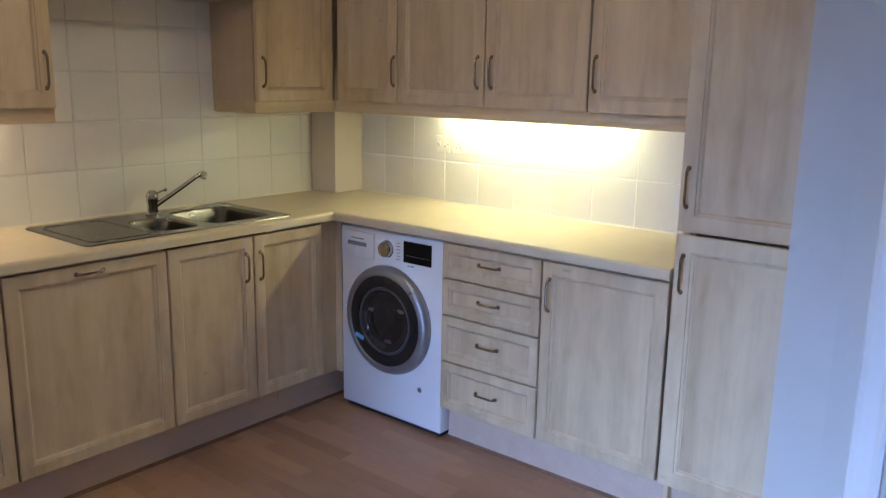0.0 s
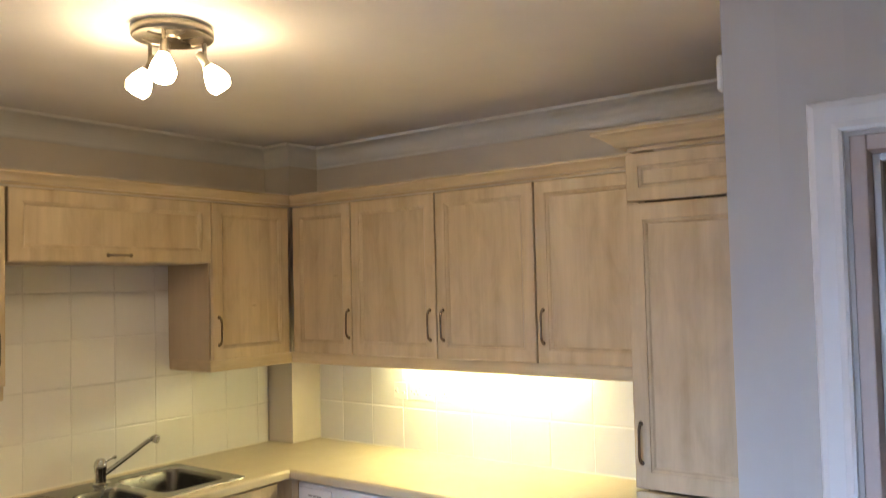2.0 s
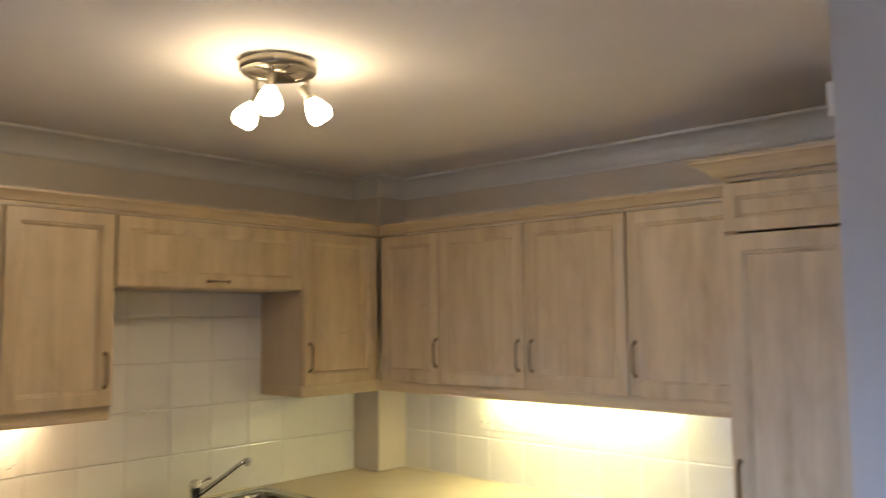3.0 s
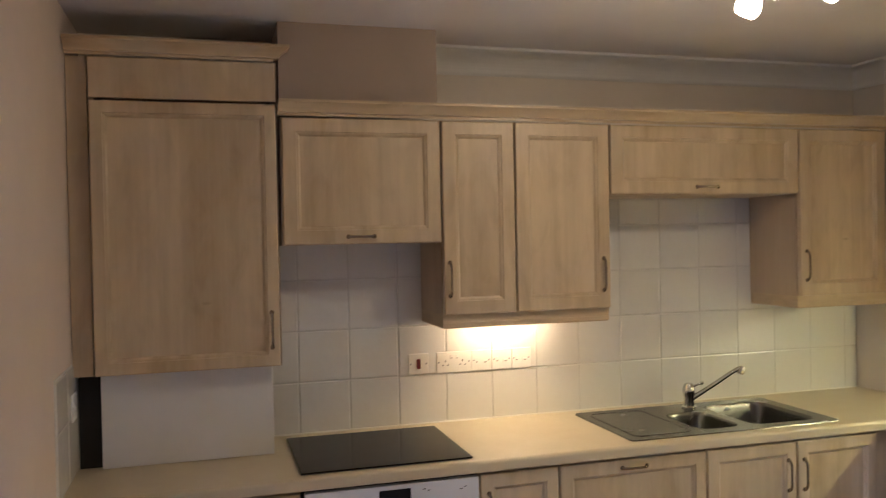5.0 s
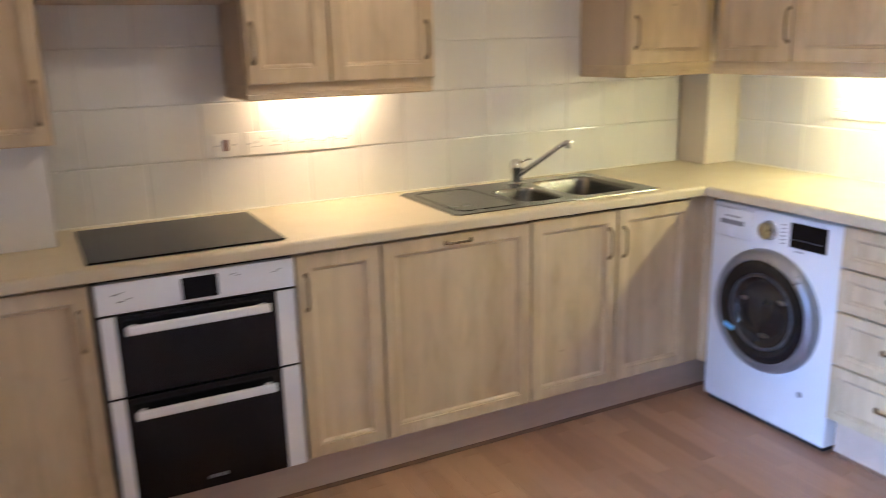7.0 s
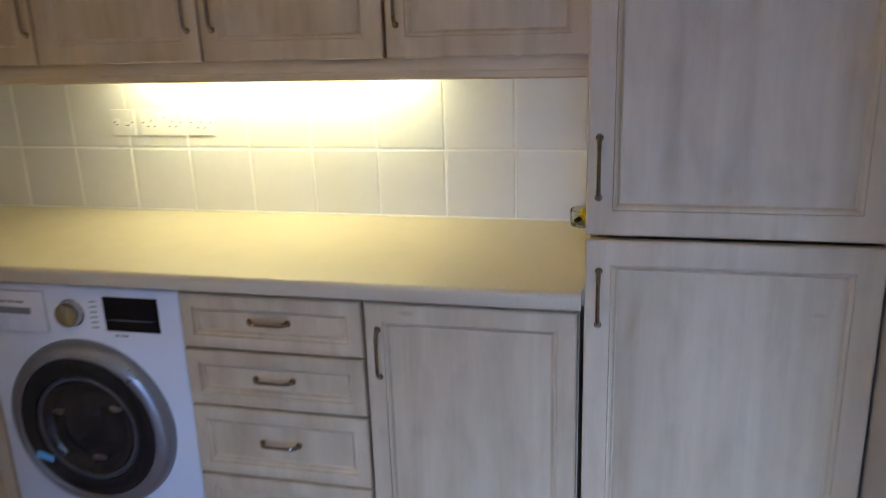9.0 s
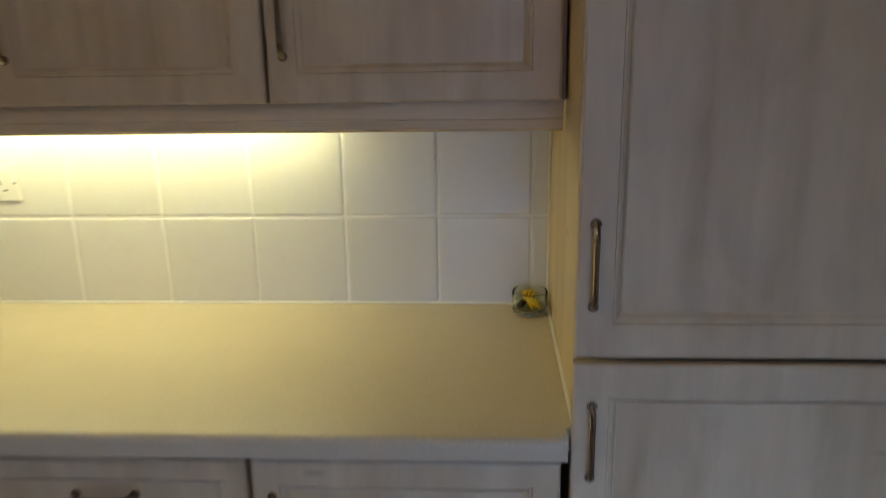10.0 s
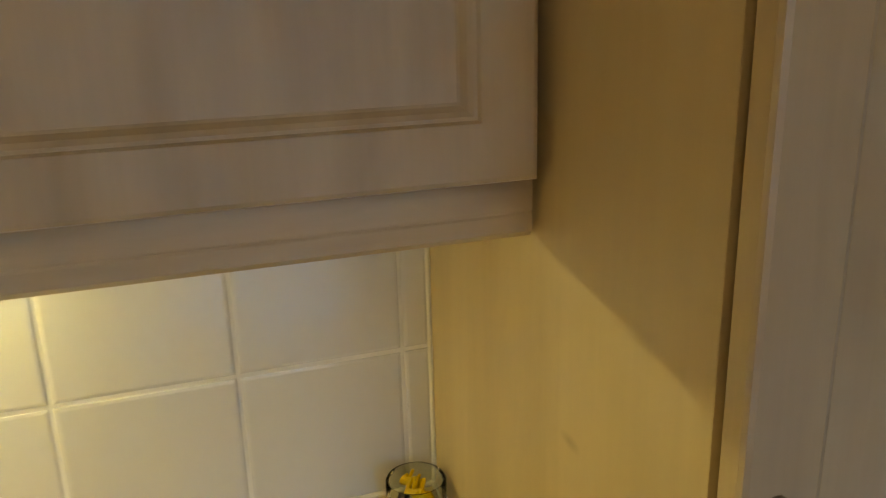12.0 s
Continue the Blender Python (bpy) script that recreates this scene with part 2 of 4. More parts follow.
WINDOW_GLASS = clear_glass("window_glass", (0.97, 0.99, 1.0), 0.0, 1.3)
YELLOW = plain("yellow_plastic", (0.75, 0.50, 0.01), 0.5, 0, 0.12, 60)
DREGS = plain("dark_dregs", (0.10, 0.07, 0.035), 0.7, 0, 0.2, 60)
SPOT_GLOW = glow("lit_frosted_shade", (1.0, 0.79, 0.565), SPOT_POWER)
BULB_GLOW = glow("lit_bulb", (1.0, 0.79, 0.565), BULB_POWER)
STRIP_GLOW = glow("lit_tube", (0.99, 0.935, 0.53), STRIP_POWER)
SHORT_GLOW = glow("lit_warm_tube", (1.0, 0.76, 0.51), SHORT_POWER)


# ---- building helpers ----
def part(name, bm, material, parent=None, label="", smooth=False):
    me = bpy.data.meshes.new(name)
    bmesh.ops.recalc_face_normals(bm, faces=bm.faces)
    bm.to_mesh(me)
    bm.free()
    me.materials.append(material)
    if smooth:
        me.shade_smooth()
        me.set_sharp_from_angle(angle=radians(38))
    ob = new(name, me)
    ob.parent = parent
    if label:
        tagged(ob, label)
    return ob


def thing(name, label, category, m=None, group="", kind=""):
    ob = new(name)
    ob.empty_display_size = 0.05
    if m is not None:
        ob.matrix_world = m
    return tagged(ob, label, category, group, kind)


def box(bm, x0, x1, y0, y1, z0, z1, bevel=0.0, seg=2):
    v = [bm.verts.new((x, y, z)) for x in (x0, x1) for y in (y0, y1) for z in (z0, z1)]
    fs = [bm.faces.new([v[i] for i in q]) for q in ((0, 1, 3, 2), (4, 6, 7, 5), (0, 4, 5, 1), (2, 3, 7, 6), (0, 2, 6, 4), (1, 5, 7, 3))]
    if bevel:
        bmesh.ops.bevel(bm, geom=list({e for f in fs for e in f.edges}), offset=bevel, segments=seg, profile=0.5, affect="EDGES")
    return bm


def cube(*a, **k):
    return box(bmesh.new(), *a, **k)


def lathe(bm, profile, m=None, seg=32, closed=False):
    """Turn (radius, height) pairs about z, then place by m."""
    m = m or Matrix()
    rings = []
    for r, z in profile:
        if r < 1e-6:
            rings.append([bm.verts.new(m @ Vector((0, 0, z)))])
        else:
            rings.append([bm.verts.new(m @ Vector((r * math.cos(2 * math.pi * i / seg), r * math.sin(2 * math.pi * i / seg), z))) for i in range(seg)])
    pairs = list(zip(rings, rings[1:])) + ([(rings[-1], rings[0])] if closed else [])
    for a, b in pairs:
        for i in range(seg):
            j = (i + 1) % seg
            if len(a) == 1 and len(b) > 1:
                bm.faces.new((a[0], b[i], b[j]))
            elif len(b) == 1 and len(a) > 1:
                bm.faces.new((a[i], b[0], a[j]))
            elif len(a) > 1:
                bm.faces.new((a[i], b[i], b[j], a[j]))
    return bm


def tube(bm, pts, radius, seg=10, flat=1.0):
    """A rod of round or flattened section along pts; radius a number or one for each point."""
    pts = [Vector(p) for p in pts]
    radii = radius if isinstance(radius, (list, tuple)) else [radius] * len(pts)
    rings, side = [], None
    for i, p in enumerate(pts):
        d = (pts[min(i + 1, len(pts) - 1)] - pts[max(i - 1, 0)]).normalized()
        if side is None:
            side = d.orthogonal().normalized()
        side = (side - d * side.dot(d)).normalized()
        up = d.cross(side)
        rings.append([bm.verts.new(p + (side * math.cos(a) + up * math.sin(a) * flat) * radii[i]) for a in (2 * math.pi * k / seg for k in range(seg))])
    for a, b in zip(rings, rings[1:]):
        for k in range(seg):
            bm.faces.new((a[k], a[(k + 1) % seg], b[(k + 1) % seg], b[k]))
    bm.faces.new(rings[0])
    bm.faces.new(rings[-1])
    return bm


def sweep(bm, path, profile, closed_profile=True):
    """Sweep (out, z) pairs along a level path of (x, y); out is to the right of the way, corners are mitred."""
    pts = [Vector(p) for p in path]
    rings = []
    for i, p in enumerate(pts):
        ways = []
        if i > 0:
            ways.append((p - pts[i - 1]).normalized())
        if i < len(pts) - 1:
            ways.append((pts[i + 1] - p).normalized())
        rights = [Vector((w.y, -w.x)) for w in ways]
        n = sum(rights, Vector((0, 0))).normalized()
        n = n / max(0.2, n.dot(rights[0]))
        rings.append([bm.verts.new((p.x + n.x * o, p.y + n.y * o, z)) for o, z in profile])
    k = len(profile)
    for a, b in zip(rings, rings[1:]):
        for i in range(k if closed_profile else k - 1):
            bm.faces.new((a[i], a[(i + 1) % k], b[(i + 1) % k], b[i]))
    if closed_profile:
        bm.faces.new(rings[0])
        bm.faces.new(rings[-1])
    return bm


def rect_rings(bm, x0, x1, z0, z1, steps):
    """Nested upright rectangles joined into a moulded frame; steps are (inset, y)."""
    rings = [[bm.verts.new(p) for p in ((x0 + i, y, z0 + i), (x1 - i, y, z0 + i), (x1 - i, y, z1 - i), (x0 + i, y, z1 - i))] for i, y in steps]
    for a, b in zip(rings, rings[1:]):
        for k in range(4):
            bm.faces.new((a[k], a[(k + 1) % 4], b[(k + 1) % 4], b[k]))
    return rings


# ---- room ----
def structure(name, bm, material, label, category):
    return tagged(part(name, bm, material), label, category, kind="structure")


wall_north = structure("wall_north", cube(WEST - 0.1, 0.12, 0.0, 0.12, 0, CEIL), PAINT, "cream painted kitchen wall behind the sink units", "wall")
wall_east = structure("wall_east", cube(0.0, 0.12, -2.9, 0.0, 0, CEIL), PAINT, "cream painted kitchen wall behind the washing machine", "wall")
wall_west = structure("wall_west", cube(WEST - 0.12, WEST, WEST_END, 0.0, 0, CEIL), PAINT_LAMPLIT, "cream painted wall beside the worktop end, warm lamplight in its colour", "wall")
# unseen walls, added to enclose the living area and its daylight
structure("wall_living_north", cube(FAR_WEST - 0.12, WEST - 0.12, WEST_END, WEST_END + 0.12, 0, CEIL), PAINT, "added cream wall of the unseen living area", "wall")
bm = bmesh.new()
box(bm, FAR_WEST - 0.12, FAR_WEST, GLASS_Y1, WEST_END, 0, CEIL)
box(bm, FAR_WEST - 0.12, FAR_WEST, SOUTH, GLASS_Y0, 0, CEIL)
box(bm, FAR_WEST - 0.12, FAR_WEST, GLASS_Y0, GLASS_Y1, 2.08, CEIL)
structure("wall_living_west", bm, PAINT, "added cream wall round the unseen garden door", "wall")
structure("wall_south", cube(FAR_WEST - 0.12, 0.12, SOUTH - 0.12, SOUTH, 0, CEIL), PAINT, "added cream wall across the unseen far end", "wall")
DOOR_Y0, DOOR_Y1, DOOR_TOP = -3.737, -2.983, 1.94
structure("wall_return", cube(HALL_X, 0.0, RETURN_Y - 0.1, RETURN_Y, 0, CEIL), PAINT_GREY, "pale painted short wall beside the tall cupboard", "wall")
structure("wall_hall_1", cube(HALL_X, HALL_X + 0.1, DOOR_Y1, RETURN_Y - 0.1, 0, CEIL), PAINT_GREY, "pale painted wall beside the hall doorway", "wall")
structure("wall_hall_2", cube(HALL_X, HALL_X + 0.1, SOUTH, DOOR_Y0, 0, CEIL), PAINT_GREY, "pale painted wall beyond the hall doorway", "wall")
structure("wall_lintel", cube(HALL_X, HALL_X + 0.1, DOOR_Y0, DOOR_Y1, DOOR_TOP, CEIL), PAINT_GREY, "pale painted wall over the hall doorway", "wall")
# added end wall; its tan tone fills the open doorway
structure("wall_hall_end", cube(-0.2, 0.0, SOUTH, RETURN_Y - 0.1, 0, CEIL), BOXING, "added tan wall closing the hall beyond the doorway", "wall")
structure("ceiling", cube(FAR_WEST - 0.12, 0.12, SOUTH - 0.12, 0.12, CEIL, CEIL + 0.15), CEILING, "white painted flat ceiling", "ceiling")
bm = cube(-0.198, 0.0, -0.182, 0.0, 0.912, CEIL)
structure("corner_boxing", bm, PAINT, "painted boxed-in pipe column in the corner", "boxing")
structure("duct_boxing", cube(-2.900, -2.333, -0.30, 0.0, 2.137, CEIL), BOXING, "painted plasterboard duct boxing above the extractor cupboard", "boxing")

cove = [(0.0, 2.312), (0.006, 2.312), (0.010, 2.322)]
cove += [(0.010 + 0.078 * (1 - math.cos(a)), 2.322 + 0.074 * math.sin(a)) for a in (radians(x) for x in range(10, 91, 10))]
cove += [(0.096, 2.400), (0.096, CEIL), (0.0, CEIL)]
structure("coving", sweep(bmesh.new(), [(-2.333, 0), (-0.198, 0), (-0.198, -0.182), (0, -0.182), (0, RETURN_Y)], cove), COVE, "white plaster coving along the ceiling edge", "coving")

# doorway to the hall
door_1 = thing("door_1", "white painted hall door frame, doorway standing open", "door frame", pose(HALL_X, 0, 0), kind="structure")
arch = [(0.0, 0), (0.0, -0.016), (0.006, -0.018), (0.018, -0.014), (0.046, -0.014), (0.056, -0.010), (0.060, -0.004), (0.060, 0)]
bm = bmesh.new()
lines = []
for u, d in arch:
    lines.append([bm.verts.new(p) for p in ((d, DOOR_Y1 + u + 0.008, 0), (d, DOOR_Y1 + u + 0.008, DOOR_TOP + u + 0.008), (d, DOOR_Y0 - u - 0.008, DOOR_TOP + u + 0.008), (d, DOOR_Y0 - u - 0.008, 0))])
for a, b in zip(lines, lines[1:]):
    for k in range(3):
        bm.faces.new((a[k], a[k + 1], b[k + 1], b[k]))
part("architrave", bm, WHITE_PAINT, door_1)
# lining: the doorway's shade is put into its beige colour
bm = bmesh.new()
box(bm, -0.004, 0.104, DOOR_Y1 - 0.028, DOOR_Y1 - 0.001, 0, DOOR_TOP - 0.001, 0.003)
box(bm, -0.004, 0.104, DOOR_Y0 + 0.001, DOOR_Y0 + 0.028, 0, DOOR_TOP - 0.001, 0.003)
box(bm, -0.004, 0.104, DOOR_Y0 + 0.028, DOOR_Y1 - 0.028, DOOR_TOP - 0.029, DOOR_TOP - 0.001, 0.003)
part("lining", bm, plain("shade_toned_lining_paint", (0.58, 0.47, 0.40), 0.5), door_1, "door lining in a beige that stands for shade")
bm = bmesh.new()
box(bm, 0.045, 0.075, DOOR_Y1 - 0.042, DOOR_Y1 - 0.029, 0, DOOR_TOP - 0.03, 0.002)
box(bm, 0.045, 0.075, DOOR_Y0 + 0.029, DOOR_Y0 + 0.042, 0, DOOR_TOP - 0.03, 0.002)
box(bm, 0.045, 0.075, DOOR_Y0 + 0.042, DOOR_Y1 - 0.042, DOOR_TOP - 0.043, DOOR_TOP - 0.03, 0.002)
part("door_stop", bm, WHITE_PAINT, door_1)

# unseen glazed garden door, added to let the daylight in
added_window_1 = thing("added_window_1", "unseen white framed glazed door, added for the daylight", "glazed door", pose(FAR_WEST, 0, 0), kind="structure")
mid = (GLASS_Y0 + GLASS_Y1) / 2
for y0, y1 in ((GLASS_Y0 + 0.002, mid - 0.003), (mid + 0.003, GLASS_Y1 - 0.002)):
    bm = bmesh.new()
    box(bm, -0.10, -0.03, y0, y0 + 0.075, 0.02, 2.075, 0.006)
    box(bm, -0.10, -0.03, y1 - 0.075, y1, 0.02, 2.075, 0.006)
    box(bm, -0.10, -0.03, y0 + 0.075, y1 - 0.075, 0.02, 0.12, 0.006)
    box(bm, -0.10, -0.03, y0 + 0.075, y1 - 0.075, 1.99, 2.075, 0.006)
    leaf = part("window_frame", bm, WHITE_PAINT, added_window_1)
    pane = part("pane", cube(-0.07, -0.062, y0 + 0.075, y1 - 0.075, 0.12, 1.99), WINDOW_GLASS, leaf)
    pane.visible_shadow = False


# paving added outside the door, out of view
def backdrop():
    bm = bmesh.new()
    box(bm, FAR_WEST - 60, FAR_WEST - 0.121, -45, 40, -0.35, -0.15)
    structure("ground", bm, plain("paving", (0.24, 0.23, 0.21), 0.9, 0, 0.12, 3, 80, 0.3), "added grey paved ground outside, out of view", "ground")


backdrop()


# ---- fitted kitchen ----
DOOR_T = 0.020


def handle(parent, x, y, z, length=0.125, upright=True):
    """Bowed bar handle with two splayed feet on the face y."""
    n, pts, radii = 12, [], []
    for i in range(n + 1):
        s = i / n
        out = 0.0175 * (1 - abs(2 * s - 1) ** 7) + 0.001
        d = (s - 0.5) * length
        pts.append((x, y - out, z + d) if upright else (x + d, y - out, z))
        radii.append(0.0043 + 0.0016 * abs(2 * s - 1) ** 3)
    bm = tube(bmesh.new(), pts, radii, 8)
    for s in (-0.5, 0.5):
        c = (x, y, z + s * length * 0.97) if upright else (x + s * length * 0.97, y, z)
        lathe(bm, [(0, 0.004), (0.007, 0.003), (0.0085, 0.0)], Matrix.Translation(c) @ Matrix.Rotation(radians(90), 4, "X"), 10)
    return part("handle", bm, NICKEL, parent, "dark nickel bow handle", True)


def front(name, parent, x0, x1, z0, z1, face, grip=None, rim=0.046, flat=False):
    """A moulded door or drawer front whose outer face lies at y = face. grip: x, z, upright, length."""
    bm = bmesh.new()
    back = face + DOOR_T
    if flat:
        steps = [(0.0, back), (0.0, face + 0.004), (0.0012, face + 0.0012), (0.004, face)]
    else:
        steps = [(0.0, back), (0.0, face + 0.005), (0.0015, face + 0.0015), (0.005, face), (rim - 0.003, face), (rim - 0.001, face + 0.0042), (rim + 0.002, face + 0.0044),
                 (rim + 0.006, face + 0.0066), (rim + 0.010, face + 0.0112), (rim + 0.013, face + 0.0124)]
    rings = rect_rings(bm, x0, x1, z0, z1, steps)
    bm.faces.new(rings[0])
    if flat:
        bm.faces.new(rings[-1])
    d = part(name, bm, WOOD_V, parent)
    if not flat:
        i = rim + 0.0125
        part("panel", cube(x0 + i, x1 - i, face + 0.0122, back - 0.003, z0 + i, z1 - i), WOOD_V, d)
    if grip:
        gx, gz, upright, length = grip
        handle(d, gx, face, gz, length, upright)
    return d


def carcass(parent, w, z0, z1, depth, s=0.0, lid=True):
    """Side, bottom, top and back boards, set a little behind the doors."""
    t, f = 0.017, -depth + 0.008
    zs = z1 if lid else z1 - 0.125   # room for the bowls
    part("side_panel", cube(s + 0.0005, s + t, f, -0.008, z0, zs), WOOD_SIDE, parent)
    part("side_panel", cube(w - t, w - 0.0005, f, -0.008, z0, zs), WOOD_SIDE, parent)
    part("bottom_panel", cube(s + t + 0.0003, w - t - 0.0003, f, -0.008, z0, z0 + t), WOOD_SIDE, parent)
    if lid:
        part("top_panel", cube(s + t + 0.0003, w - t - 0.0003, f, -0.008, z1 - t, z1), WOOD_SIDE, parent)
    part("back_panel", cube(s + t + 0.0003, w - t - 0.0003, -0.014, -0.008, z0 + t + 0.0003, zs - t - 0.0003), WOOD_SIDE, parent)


def sink_side(x):
    """Pose of a unit on the sink wall whose left end is at x."""
    return pose(x, 0, 0)


def washer_side(y):
    """Pose of a unit on the washing machine wall whose left end is at y."""
    return pose(0, y, 0, 0, 0, -90)


G = 0.0032
UP, LOW = -0.335, -0.580
UP_Z0, UP_Z1 = 1.382, 2.080
BASE_Z0, BASE_Z1 = 0.158, 0.858


def wall_unit(m, w, z0, z1, doors, label, name="wall_cabinet"):
    c = thing(name, label, "cabinet", m, "wall cabinets")
    carcass(c, w, z0, z1, -UP - DOOR_T - 0.003)
    for x0, x1, grip in doors:
        front("door", c, x0 + G, x1 - G, z0 + 0.002, z1 - 0.004, UP, grip, 0.051)
    return c


def base_unit(m, w, doors, label, name="base_cabinet", lid=True):
    c = thing(name, label, "cabinet", m, "base cabinets")
    carcass(c, w, BASE_Z0 - 0.006, 0.866, -LOW - DOOR_T - 0.003, 0.0, lid)
    for x0, x1, grip in doors:
        front("door", c, x0 + G, x1 - G, BASE_Z0, BASE_Z1, LOW, grip)
    return c


# wall cabinets, sink side
bx0, bx1 = -3.507, -2.912
boiler = thing("boiler_cabinet", "tall pale maple wall cupboard with a flat top fascia", "cabinet", sink_side(bx0), "wall cabinets")
bw = bx1 - bx0
carcass(boiler, bw, 1.226, 2.262, -UP - DOOR_T - 0.003)
front("door", boiler, G, bw - G, 1.228, 2.118, UP, (bw - 0.030, 1.352, True, 0.122), 0.042)
front("fascia", boiler, G, bw - G, 2.126, 2.258, UP, flat=True)
part("filler_panel", cube(WEST - bx0 + 0.002, -0.003, UP + 0.030, UP + 0.048, 1.226, 2.262, bevel=0.001), WOOD_V, boiler)
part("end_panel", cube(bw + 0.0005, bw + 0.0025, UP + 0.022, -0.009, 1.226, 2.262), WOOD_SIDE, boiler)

CORNICE = [(-0.010, 0.0), (-0.006, 0.0), (-0.006, 0.009), (0.010, 0.010), (0.014, 0.016), (0.024, 0.027), (0.036, 0.036), (0.044, 0.040), (0.044, 0.049), (-0.010, 0.049)]


def runs(name, path, profile, parent, label=""):
    """Sweep (out, z) pairs along a level path; each straight run, mitred, is a part of its own."""
    bm = sweep(bmesh.new(), path, profile)
    bm.verts.ensure_lookup_table()
    k = len(profile)
    rings = [[v.co.copy() for v in bm.verts[i * k:(i + 1) * k]] for i in range(len(path))]
    bm.free()
    for i, (a, b) in enumerate(zip(rings, rings[1:])):
        bm = bmesh.new()
        ra, rb = [bm.verts.new(p) for p in a], [bm.verts.new(p) for p in b]
        for j in range(k):
            bm.faces.new((ra[j], ra[(j + 1) % k], rb[(j + 1) % k], rb[j]))
        bm.faces.new(ra)
        bm.faces.new(rb)
        along_y = abs(path[i + 1][1] - path[i][1]) > abs(path[i + 1][0] - path[i][0])
        part(name, bm, WOOD_Y if along_y else WOOD_H, parent)
    return parent


def cornice(path, z, label, size=1.0):
    c = thing("cornice", label, "cornice", None, "cabinet cornices")
    return runs("moulding", path, [(o * size, z + h * (1 + (size - 1) * 0.4)) for o, h in CORNICE], c)


cornice([(WEST + 0.003, UP), (bx1, UP), (bx1, -0.3 - 0.002)], 2.264, "pale maple moulded cornice on the tall wall cupboard")

x = -2.900
wall_unit(sink_side(x), 0.567, 1.637, UP_Z1, [(0, 0.567, (0.272, 1.664, False, 0.095))], "pale maple flap cupboard over the hob", "extractor_cabinet")
x = -2.331
wall_unit(sink_side(x), 0.672, UP_Z0 - 0.010, UP_Z1, [(0, 0.283, (0.025, 1.503, True, 0.125)), (0.283, 0.672, (0.640, 1.503, True, 0.125))], "pale maple double wall cupboard over the sockets")
x = -1.657
wall_unit(sink_side(x), 0.866, 1.808, UP_Z1, [(0, 0.866, (0.430, 1.837, False, 0.100))], "low pale maple flap cupboard over the sink", "bridging_cabinet")
x = -0.789
wall_unit(sink_side(x), 0.452, UP_Z0, UP_Z1, [(0, 0.445, (0.032, 1.510, True, 0.125))], "pale maple wall cupboard at the corner")

# wall cabinets, washing machine side
wall_unit(washer_side(-0.337), 0.393, UP_Z0, UP_Z1, [(0.010, 0.393, (0.375, 1.523, True, 0.128))], "narrow pale maple corner wall cupboard")
wall_unit(washer_side(-0.731), 0.481, UP_Z0, UP_Z1, [(0, 0.481, (0.447, 1.523, True, 0.128))], "pale maple wall cupboard over the washing machine")
wall_unit(washer_side(-1.212), 0.478, UP_Z0, UP_Z1, [(0, 0.478, (0.035, 1.523, True, 0.128))], "pale maple wall cupboard over the drawers")
wall_unit(washer_side(-1.690), 0.498, UP_Z0, UP_Z1, [(0, 0.492, (0.030, 1.523, True, 0.128))], "pale maple wall cupboard beside the tall cupboard")

cornice([(-2.908, UP), (UP, UP), (UP, -2.1895)], 2.083, "long pale maple moulded cornice on the wall cupboards")
SET = UP + 0.026      # the pelmets stand a little behind the doors
PELMET = [(-0.016, 1.331), (-0.003, 1.331), (0.002, 1.336), (0.002, 1.350), (0.001, 1.352), (0.002, 1.354), (0.002, 1.3838), (-0.0045, 1.3838), (-0.0045, 1.3816), (-0.016, 1.3816)]


def pelmet(path, label, drop=0.0):
    p = thing("pelmet", label, "pelmet", None, "cabinet pelmets")
    return runs("board", path, [(o, z - drop) for o, z in PELMET], p)


pelmet([(-0.785, -0.010), (-0.785, SET), (SET, SET), (SET, -2.1840)], "pale maple light pelmet under the corner cupboards")
pelmet([(-2.328, -0.010), (-2.328, SET), (-1.662, SET), (-1.662, -0.010)], "pale maple light pelmet over the sockets", 0.010)

# base cabinets, sink side
base_unit(sink_side(-3.488), 0.606, [(0, 0.606, (0.573, 0.728, True, 0.118))], "pale maple base cupboard beside the oven")
filler = part("end_filler", cube(WEST + 0.002, -3.490, LOW + 0.008, LOW + 0.028, 0.151, 0.868, bevel=0.001), WOOD_V)
tagged(filler, "pale maple upright filler strip against the wall", "filler panel")
base_unit(sink_side(-2.290), 0.289, [(0, 0.289, (0.032, 0.735, True, 0.118))], "narrow pale maple base cupboard")
c = base_unit(sink_side(-2.000), 0.585, [(0, 0.585, (0.289, 0.830, False, 0.100))], "pale maple dishwasher door with a centred handle", "dishwasher_cabinet")
base_unit(sink_side(-1.414), 0.392, [(0, 0.392, (0.352, 0.733, True, 0.118))], "pale maple base cupboard under the sink", lid=False)
base_unit(sink_side(-1.021), 0.375, [(0, 0.375, (0.030, 0.730, True, 0.118))], "pale maple base cupboard beside the washing machine", lid=False)
bm = cube(-0.645, -0.540, LOW + 0.018, LOW + 0.036, 0.151, 0.868, bevel=0.001)
box(bm, -0.557, -0.540, -0.603, LOW + 0.018, 0.151, 0.868, 0.001)
tagged(part("corner_post", bm, WOOD_V), "pale maple corner post beside the washing machine", "filler panel")

# drawers and base cupboard, washing machine side
drawers = thing("drawer_unit", "pale maple unit with four drawers", "drawers", washer_side(-1.207), "base cabinets")
carcass(drawers, 0.472, BASE_Z0 - 0.006, 0.866, -LOW - DOOR_T - 0.003)
for z0, z1 in ((0.717, 0.858), (0.563, 0.711), (0.367, 0.557), (0.158, 0.361)):
    front("drawer_front", drawers, G, 0.472 - G, z0, z1, LOW, (0.236, (z0 + z1) / 2 + 0.006, False, 0.100), 0.036)
